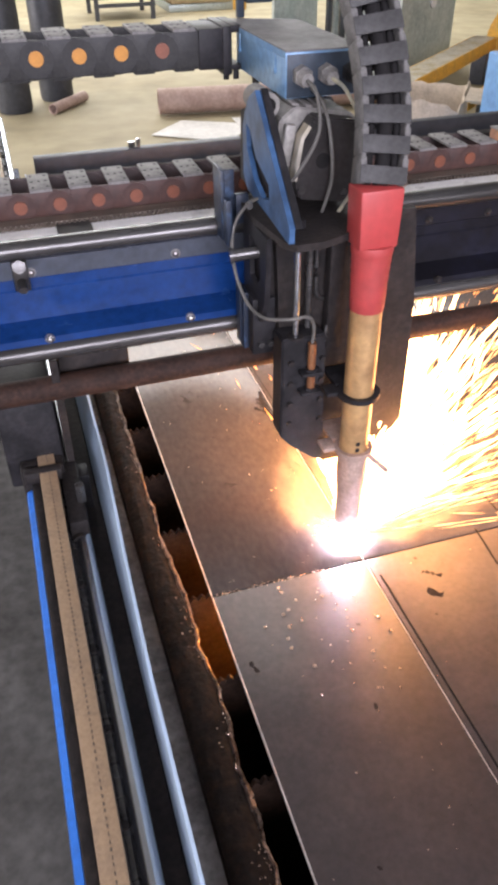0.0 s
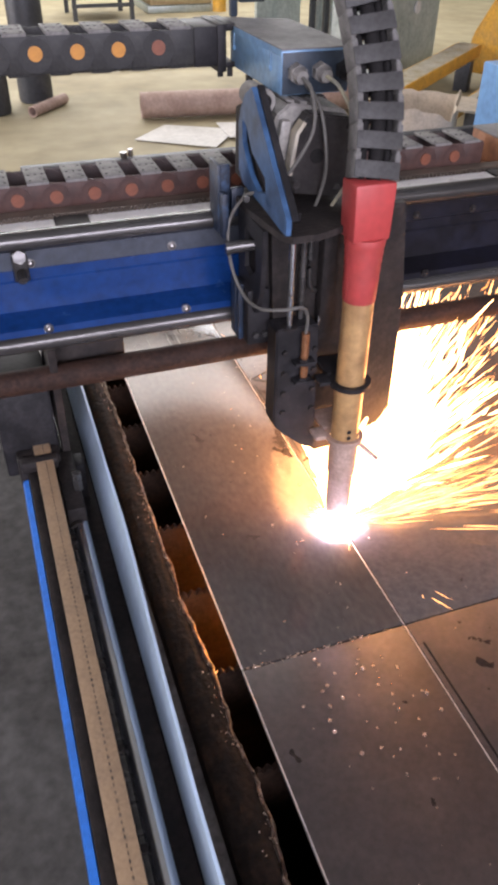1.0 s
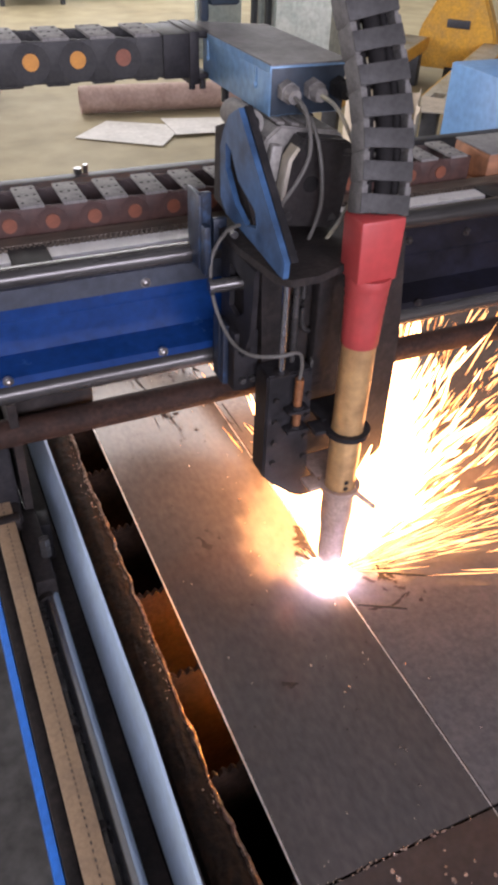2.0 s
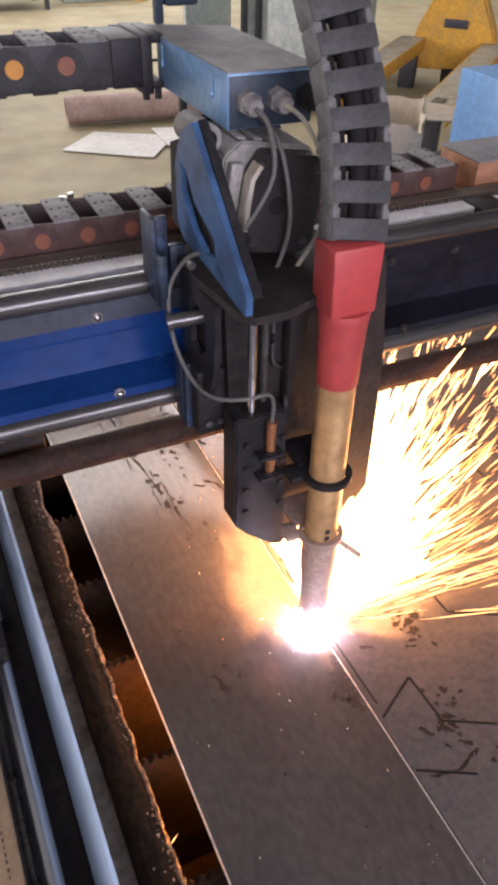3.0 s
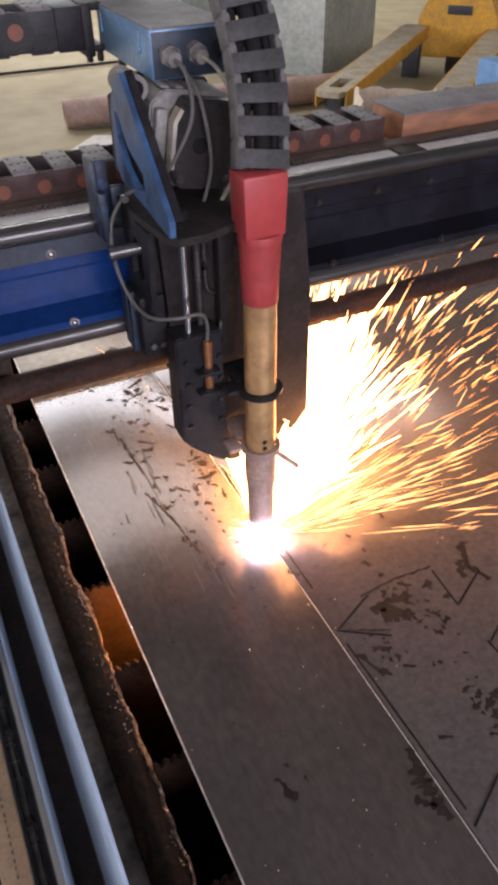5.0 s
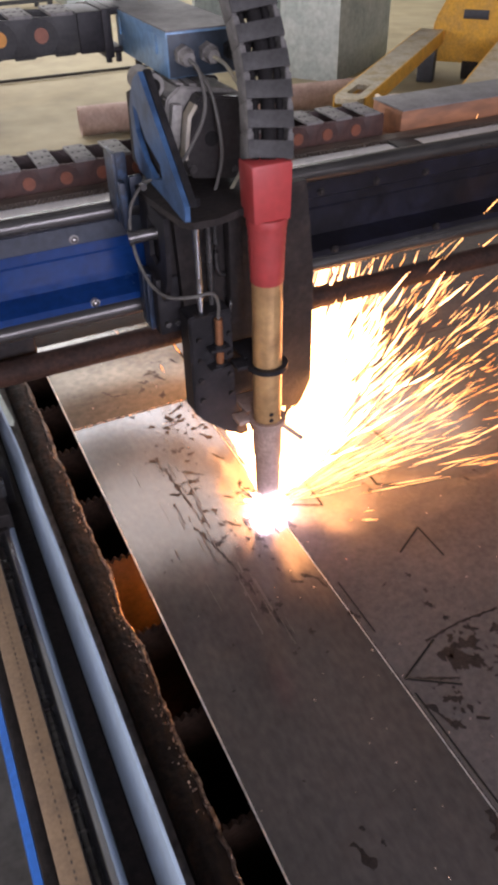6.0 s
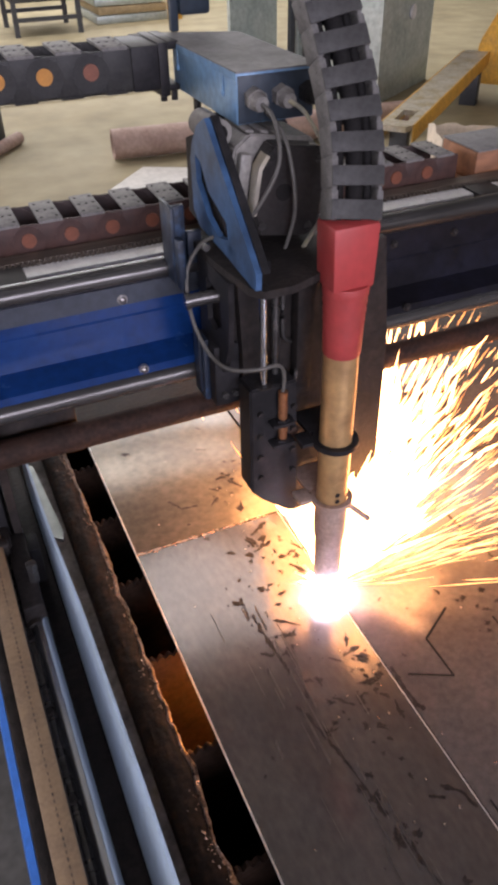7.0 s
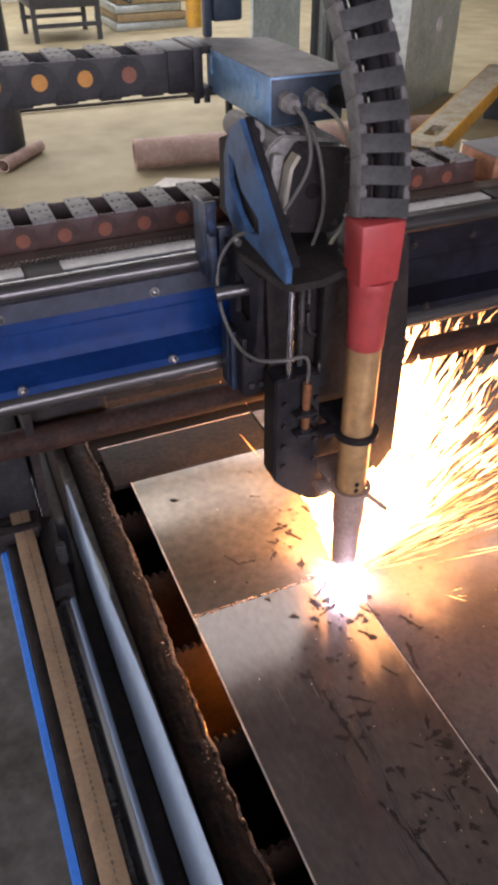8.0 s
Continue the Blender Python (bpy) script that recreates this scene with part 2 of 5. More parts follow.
def prism(bm, poly, axis, a, b, hole=None):
    """A flat outline pushed from a to b along an axis; the outline is in the other two axes in xyz order. hole: an inner outline."""
    k = "xyz".index(axis)

    def at(p, v):
        q = list(p)
        q.insert(k, v)
        return bm.verts.new(q)
    if hole is None:
        f = bm.faces.new([at(p, a) for p in poly])
        faces = [f]
    else:
        es = []
        for loop in (poly, hole):
            vs = [at(p, a) for p in loop]
            es += [bm.edges.new((vs[i], vs[(i + 1) % len(vs)])) for i in range(len(vs))]
        faces = [g for g in bmesh.ops.triangle_fill(bm, edges=es, use_beauty=True)["geom"] if isinstance(g, bmesh.types.BMFace)]
    g = bmesh.ops.extrude_face_region(bm, geom=faces)
    off = [0, 0, 0]
    off[k] = b - a
    bmesh.ops.translate(bm, vec=off, verts=[v for v in g["geom"] if isinstance(v, bmesh.types.BMVert)])
    bmesh.ops.recalc_face_normals(bm, faces=bm.faces)


def mesh_of(name, bm, material, smooth=35):
    me = bpy.data.meshes.new(name)
    bm.normal_update()
    bm.to_mesh(me)
    bm.free()
    me.materials.append(material)
    if smooth:
        me.shade_smooth()
        me.set_sharp_from_angle(angle=radians(smooth))
    return me


def part(name, bm, material, parent=None, label="", smooth=35):
    ob = new(name, mesh_of(name, bm, material, smooth))
    if parent is not None:
        ob.parent = parent
    return tagged(ob, label)


def thing(name, label, category, group="", at=(0, 0, 0)):
    ob = new(name)
    ob.location = at
    ob.empty_display_size = 0.05
    return tagged(ob, label, category, group)


def B():
    return bmesh.new()


def rough_up(bm, amount, scale, seed=0.0):
    for v in bm.verts:
        v.co += noise.noise_vector(v.co * scale + Vector((seed, 0, 0))) * amount


# ---- the hall ----
def hall():
    bm = B()
    bmesh.ops.create_grid(bm, x_segments=60, y_segments=60, size=1, matrix=Matrix.Translation((3, 4.5, 0)) @ Matrix.Diagonal((9, 9.5, 1, 1)))
    for v in bm.verts:
        v.co.z += 0.006 * noise.noise(v.co * 0.9)
    floor = part("floor", bm, M_CONCRETE)
    tagged(floor, "bare beige concrete workshop floor, dusty and stained", "floor", kind="structure")

    # darker slab: stains and the shade round the machine are in its colour
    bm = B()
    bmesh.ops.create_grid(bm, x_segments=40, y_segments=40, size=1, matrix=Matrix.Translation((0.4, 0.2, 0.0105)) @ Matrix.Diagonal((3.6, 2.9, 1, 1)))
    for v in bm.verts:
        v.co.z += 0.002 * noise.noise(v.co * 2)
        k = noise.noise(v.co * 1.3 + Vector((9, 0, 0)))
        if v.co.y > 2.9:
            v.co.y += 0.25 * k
    tagged(part("pavement", bm, M_BAY), "dark stained concrete around the cutting machine, shade in its colour", "floor", kind="structure")

    # walls stand beyond the view, added to enclose and shape the daylight
    def wall(name, label, boxes):
        b = B()
        for q in boxes:
            bx(b, *q)
        return tagged(part(name, b, M_WALL, smooth=0), label, "wall", kind="structure")
    # left wall, with the gate's opening
    wall("wall_west", "pale plastered hall wall with an open gate", [(-6.2, -6, -5, 5.0, 0, 6), (-6.2, -6, 8.2, 14.2, 0, 6), (-6.2, -6, 5.0, 8.2, 3.6, 6)])
    wall("wall_north", "pale plastered hall wall under a band of windows", [(-6, 12, 14, 14.2, 0, 2.8), (-6, 12, 14, 14.2, 4.4, 6), (-6, -2.5, 14, 14.2, 2.8, 4.4), (6.5, 12, 14, 14.2, 2.8, 4.4)])
    wall("wall_east", "pale plastered hall wall", [(12, 12.2, -5, 14.2, 0, 6)])
    # unseen wall; its window is added to hold the front fill lamp
    wall("wall_south", "unseen hall wall, its wide window added for the front fill", [(-6, 12, -5.2, -5, 0, 2.0), (-6, 12, -5.2, -5, 4.0, 6), (-6, -4, -5.2, -5, 2.0, 4.0), (3, 12, -5.2, -5, 2.0, 4.0)])
    # unseen roof, its opening placed for the reflection in the sheets
    b = B()
    for q in ((-6.2, 12.2, -5.2, 8.0, 5.9, 6.05),
              (-6.2, -2.5, 8.0, 12.4, 5.9, 6.05), (5.5, 12.2, 8.0, 12.4, 5.9, 6.05), (-6.2, 12.2, 12.4, 14.2, 5.9, 6.05)):
        bx(b, *q)
    tagged(part("ceiling", b, M_ROOF, smooth=0), "unseen grey sheet roof with open roof lights", "ceiling", kind="structure")


hall()


# ---- the cutting table ----
Y0, Y1 = -1.2, 2.42      # the table's length


def cutting_table():
    t = thing("cutting_table", "soot-blackened steel cutting table with a slag-crusted side beam", "cutting table")
    # crusted beam along the pit: a rounded black back, and a lip of frozen slag over the pit
    def brink(y):
        e = 0.1135 + 0.0075 / (1 + math.exp((y - 0.70) * 28))
        return e + 0.0055 * noise.noise((0, y * 11, 0)) + 0.0035 * noise.noise((3, y * 37, 0)) + 0.0016 * noise.noise((7, y * 130, 0))

    for k in range(12):
        y0 = Y0 + k * 0.3
        back, lip = B(), B()
        nx, ny = 14, 70
        grid, crest = [], []
        for j in range(ny + 1):
            y = y0 + 0.3 * j / ny
            edge = brink(y)
            row = []
            for i in range(nx + 1):
                u = i / nx
                x = 0.074 + (edge - 0.004 - 0.074) * u
                z = 0.674 + 0.016 * math.sin(math.pi * (0.10 + 0.72 * u)) ** 0.7
                z += 0.0016 * noise.noise((x * 60, y * 40, 1)) + 0.0018 * noise.noise((x * 220, y * 160, 2))
                row.append(back.verts.new((x, y, z)))
            row.append(back.verts.new((edge - 0.004, y, 0.60)))
            grid.append(row)
            fat = 0.5 + 0.9 * max(0.0, noise.noise((5, y * 17, 0)) + 0.35)
            ring = []
            for i in range(11):
                a = math.pi * (1.0 - i / 10 * 1.45)
                r = (0.0016 + 0.0030 * fat * fat * (0.3 + abs(noise.noise((9, y * 6, 2))) * 1.6)) * (1 + 0.55 * noise.noise((math.cos(a) * 2, y * 190, math.sin(a) * 2)))
                ring.append(lip.verts.new((edge - 0.004 + r * math.cos(a), y, 0.6845 + 1.2 * r * math.sin(a) - (0.012 if i == 10 else 0))))
            crest.append(ring)
        for bm, rows in ((back, grid), (lip, crest)):
            for a, b in zip(rows, rows[1:]):
                for i in range(len(a) - 1):
                    bm.faces.new((a[i], a[i + 1], b[i + 1], b[i]))
        beam = part("crusted_beam", back, M_DROSS, t, "black steel edge crusted with soot" if k == 0 else "")
        part("slag_lip", lip, M_LIP, beam, "lumpy lip of frozen slag" if k == 0 else "", smooth=60)
    # bright beads of slag along the crust
    rnd = random.Random(4)
    bm = B()
    for k in range(1500):
        y = rnd.uniform(Y0, Y1)
        if noise.noise((2, y * 9, 4)) < -0.05:
            continue
        r = rnd.uniform(0.0003, 0.0012)
        x = brink(y) - 0.003 - abs(rnd.gauss(0, 0.007))
        bmesh.ops.create_icosphere(bm, subdivisions=1, radius=r, matrix=Matrix.Translation((x, y, 0.6895)) @ Matrix.Diagonal((1, rnd.uniform(0.8, 2.2), 0.7, 1)))
    tagged(part("slag_bead", bm, M_SLAG, t, "bright beads of frozen slag"), kind="stuff")
    # dusty shelf between the crust and the pale edge
    bm = B()
    bx(bm, 0.046, 0.078, Y0, Y1, 0.630, 0.636, 0.001)
    part("side_shelf", bm, M_DUST, t, "dusty grey shelf strewn with scraps")
    bm = B()
    # a thin upright sheet that leans over along its middle
    lean = [(Y0, 0.0375), (0.45, 0.0375), (0.62, 0.0415), (0.80, 0.0475), (1.50, 0.0475), (1.72, 0.0450), (1.88, 0.0385), (2.06, 0.0375)]
    rows = []
    for k in range(66):
        y = Y0 + k * 0.05 + (0.01 if k == 65 else 0)
        for (ya, xa), (yb, xb) in zip(lean, lean[1:]):
            if ya <= y <= yb:
                x = xa + (xb - xa) * (y - ya) / (yb - ya)
        w = 0.0006 * noise.noise((y * 5, 0, 3))
        foot, crest, top = Vector((0.0350, y, 0.738)), Vector((x + w, y, 0.828)), Vector((x + w + 0.0032, y, 0.8285))
        knee = foot.lerp(crest, 0.55) + Vector((0.0006, 0, 0))
        rows.append([bm.verts.new(p) for p in (foot, knee, crest, top, knee + Vector((0.0032, 0, -0.002)), foot + Vector((0.0032, 0, 0)))])
    for a, b in zip(rows, rows[1:]):
        for i in range(6):
            bm.faces.new((a[i], b[i], b[(i + 1) % 6], a[(i + 1) % 6]))
    bm.faces.new(rows[0])
    bm.faces.new(list(reversed(rows[-1])))
    bmesh.ops.recalc_face_normals(bm, faces=bm.faces)
    part("side_panel", bm, M_PALE_BLUE, t, "pale blue painted sheet edge, bent and scuffed", smooth=20)
    # black web and strip added to colour the gap beside the shaft as shade
    bm = B()
    bx(bm, 0.0345, 0.046, Y0, 2.3, 0.40, 0.7375, 0.002)
    part("side_web", bm, M_KERF, t)
    bm = B()
    bx(bm, 0.0075, 0.0338, Y0, 2.3, 0.720, 0.730, 0.001)
    part("gap_shade_strip", bm, M_SOOT, t, "matt black strip with the gap's shade in its colour")
    bm = B()
    bx(bm, 0.075, 0.08, Y0, Y1, 0.40, 0.676)
    part("pit_wall", bm, M_PIT, t)
    bm = B()
    bx(bm, 0.075, 1.9, Y0, Y1, 0.38, 0.40)
    part("pit_floor", bm, M_PIT, t)
    bm = B()
    bx(bm, 1.88, 1.93, Y0, Y1, 0.40, 0.69)
    part("far_side", bm, M_SOOT, t)
    # flat bars that carry the sheets
    bar = B()
    crown = [(0.0802, 0.4002), (1.8798, 0.4002), (1.8798, 0.6795)]
    x = 1.86
    while x > 0.10:
        crown += [(x, 0.6715 + 0.004 * noise.noise((x * 40, 0, 0))), (x - 0.0045, 0.6795), (x - 0.0065, 0.6795)]
        x -= 0.011
    prism(bar, crown + [(0.0802, 0.6795)], "y", -0.003, 0.003)
    me = mesh_of("support_slat", bar, M_PIT, 0)
    y = 1.07 - 0.1335 * 16
    while y < Y1 - 0.05:
        o = new("support_slat", me)
        o.parent = t
        o.location = (0, y, 0)
        y += 0.1335
    bm = B()
    bx(bm, 0.05, 1.93, 2.42, 2.47, 0.50, 0.70, 0.004)
    part("end_beam", bm, M_SOOT, t)
    bm = B()
    bx(bm, 0.0802, 1.8798, 2.31, 2.419, 0.650, 0.656, 0.001)
    part("end_apron", bm, M_SOOT, t, "soot-black sheet at the table's end")
    bm = B()
    bx(bm, 0.08, 1.95, 2.52, 2.56, 0.66, 0.735, 0.005)
    part("end_rail", bm, M_DARKBG, t, "dark blue end rail")
    bm = B()
    cyl(bm, (0.396, 2.545, 0.735), (0.396, 2.545, 0.752), 0.012, seg=6)
    cyl(bm, (0.418, 2.545, 0.735), (0.418, 2.545, 0.76), 0.008, seg=12)
    part("end_bolt", bm, M_STEEL, t)
    for x, y in ((0.06, -0.9), (0.06, 0.8), (0.06, 2.44), (1.9, -0.9), (1.9, 0.8), (1.9, 2.44)):
        bm = B()
        bx(bm, x - 0.035, x + 0.035, y - 0.035, y + 0.035, 0, 0.5, 0.004)
        part("leg", bm, M_SOOT, t)
    # end beam reaches the rail
    bm = B()
    bx(bm, 0.1, 0.14, 2.44, 2.54, 0.60, 0.66)
    part("end_tie", bm, M_SOOT, t)
    bm = B()
    bx(bm, 1.8, 1.84, 2.44, 2.54, 0.60, 0.66)
    part("end_tie", bm, M_SOOT, t)
    return t


cutting_table()


def guide_rail():
    t = thing("guide_rail", "machine guide rail with tan rack, polished shaft and blue edge", "guide rail")
    bm = B()
    bx(bm, -0.0505, -0.038, Y0, 2.9, 0.60, 0.79, 0.002)
    bx(bm, -0.038, -0.014, Y0, 2.9, 0.60, 0.801, 0.001)
    part("rail_body", bm, M_SOOT, t)
    bm = B()
    prism(bm, [(-0.0605, 0.70), (-0.0505, 0.70), (-0.0505, 0.772), (-0.0520, 0.777), (-0.0585, 0.775), (-0.0605, 0.768)], "y", Y0, 2.9)
    part("blue_edge", bm, M_BLUE_RAIL, t, "bright blue painted edge strip")
    bm = B()
    bx(bm, -0.0375, -0.0148, Y0, 2.9, 0.8013, 0.812, 0.0012)
    part("rack", bm, M_RACK, t, "tan coated toothed rack")
    # row of fine pits in the rack's top
    bm = B()
    y = Y0 + 0.05
    rnd = random.Random(8)
    while y < 2.9:
        r = rnd.uniform(0.0004, 0.0009)
        bx(bm, -0.0248 - r, -0.0248 + r, y - 0.0016, y + 0.0016, 0.812, 0.8124)
        y += rnd.uniform(0.0055, 0.008)
    tagged(part("rack_pit", bm, M_RACK_DARK, t), kind="stuff")
    bm = B()
    cyl(bm, (0.0022, Y0, 0.7655), (0.0022, 2.9, 0.7655), 0.0104, seg=28)
    part("guide_shaft", bm, M_CHROME, t, "polished steel guide shaft")
    bm = B()
    bx(bm, -0.0140, -0.0080, Y0, 2.9, 0.60, 0.770, 0.001)
    bx(bm, -0.008, 0.006, Y0, 2.9, 0.60, 0.7555, 0.001)
    part("shaft_support", bm, M_RAIL, t, "dark grooved shaft support")
    me = B()
    cyl(me, (0, 0, 0), (0, 0, 0.004), 0.0042, seg=12)
    md = mesh_of("socket_screw", me, M_SOOT)
    for k in range(38):
        o = new("socket_screw", md)
        o.parent = t
        o.location = (-0.0112, Y0 + 0.05 + 0.1 * k, 0.770)
    bm = B()
    bx(bm, -0.05, 0.033, Y0, 2.9, 0.45, 0.60, 0.004)
    part("rail_girder", bm, M_BLUE, t, "dark blue box girder")
    for y in (-0.9, 0.8, 2.6):
        bm = B()
        bx(bm, -0.05, 0.006, y - 0.04, y + 0.04, 0, 0.45, 0.003)
        part("leg", bm, M_BLUE, t)
    return t


guide_rail()


# ---- the steel sheets on the table ----
def sheet(name, label, x0, x1, y0, y1, material, edge=False):
    t = thing(name, label, "steel sheet", "steel sheets on the cutting table")
    bm = B()
    bx(bm, x0, x1, y0, y1, 0.6800, 0.6910, 0.0006)
    part("plate", bm, material, t)
    if edge:
        # edge beads are coloured pale to carry the gleam of the lit edges
        bm = B()
        cyl(bm, (x0, y0, 0.6904), (x0, y1, 0.6904), 0.0011, seg=10)
        part("sheared_edge", bm, M_EDGE, t, "sheared edge with its lit gleam in the colour")
        if y1 < 1.95:
            bm = B()
            cyl(bm, (x1, y0, 0.6905), (x1, y1, 0.6905), 0.0009, seg=10)
            part("cut_edge", bm, M_EDGE, t, "fresh cut edge with its lit gleam in the colour")
    return t


CUT = 0.3665
# strips between the pit and the cut, end to end, then the wide sheets beyond the cut
sheet("steel_strip", "long brown-grey steel strip freshly cut from its sheet", 0.149, CUT - 0.0011, 0.6545, 1.9005, M_STRIP, True)
sheet("steel_strip", "brown-grey steel strip with slag dust", 0.149, CUT - 0.0011, Y0, 0.6515, M_PLATE_DUSTY, True)
sheet("steel_strip", "pale bare steel strip with few soot marks", 0.149, CUT + 0.03, 1.9035, 2.195, M_PLATE_CLEAN, True)
sheet("steel_sheet", "wide brown-grey steel sheet with old zigzag cuts", CUT + 0.0011, 1.7, 0.6545, 1.9005, M_PLATE)
sheet("steel_sheet", "wide brown-grey steel sheet", CUT + 0.0011, 1.7, Y0, 0.6515, M_PLATE_DUSTY)
sheet("steel_sheet", "wide bare steel sheet at the table's end", CUT + 0.034, 1.7, 1.9035, 2.30, M_PLATE)

sheet("steel_strip", "soot-black steel strip at the table's end", 0.122, CUT + 0.03, 2.198, 2.30, M_SOOT)
tip_edge = B()
cyl(tip_edge, (0.122, 2.30, 0.6906), (CUT + 0.03, 2.30, 0.6906), 0.0009, seg=8)
part("sheared_edge", tip_edge, M_EDGE, bpy.data.objects["steel_strip.003"], "sheared edge with its lit gleam in the colour")


def kerf(points, w=0.0016):
    """An old cut: a dark groove with a slim bright lip along it."""
    t = thing("old_cut", "thin dark old cut across a steel sheet", "cut mark", "old cuts in the sheets")
    dark, lip = B(), B()
    for (xa, ya), (xb, yb) in zip(points, points[1:]):
        d = Vector((xb - xa, yb - ya, 0))
        m = Matrix.Translation(((xa + xb) / 2, (ya + yb) / 2, 0)) @ Matrix.Rotation(math.atan2(d.y, d.x), 4, "Z")
        l = d.length / 2
        bx(dark, -l, l, -w, w, 0.6908, 0.6914, m=m)
        bx(lip, -l, l, w, w + 0.0006, 0.6908, 0.6917, m=m)
    part("groove", dark, M_KERF, t, smooth=0)
    part("lip", lip, M_PLATE_CLEAN, t, smooth=0)


for pts in ([(0.372, 1.003), (0.428, 1.035), (0.43, 0.973), (0.483, 0.945)], [(0.37, 0.937), (0.427, 0.907)], [(0.525, 1.17), (0.528, 1.096), (0.583, 1.066)],
            [(0.435, 1.292), (0.372, 1.261), (0.427, 1.226)], [(0.532, 1.29), (0.527, 1.229), (0.586, 1.263)], [(0.528, 1.168), (0.575, 1.195)],
            [(0.433, 1.617), (0.432, 1.559), (0.384, 1.583)], [(0.433, 1.617), (0.484, 1.648)], [(0.529, 1.612), (0.528, 1.563), (0.58, 1.535)], [(0.599, 1.638), (0.589, 1.794)],
            [(0.593, 0.774), (0.596, 0.683)], [(0.544, 0.660), (0.536, 0.588)], [(0.377, 1.332), (0.377, 1.421)], [(0.48, 1.43), (0.53, 1.46), (0.53, 1.40)],
            [(0.375, 0.62), (0.375, -0.6)], [(0.375, 1.02), (0.372, 1.24)], [(0.62, 1.02), (0.66, 1.05), (0.662, 0.99)], [(0.70, 1.30), (0.74, 1.33), (0.742, 1.27)]):
    kerf(pts, 0.0013)


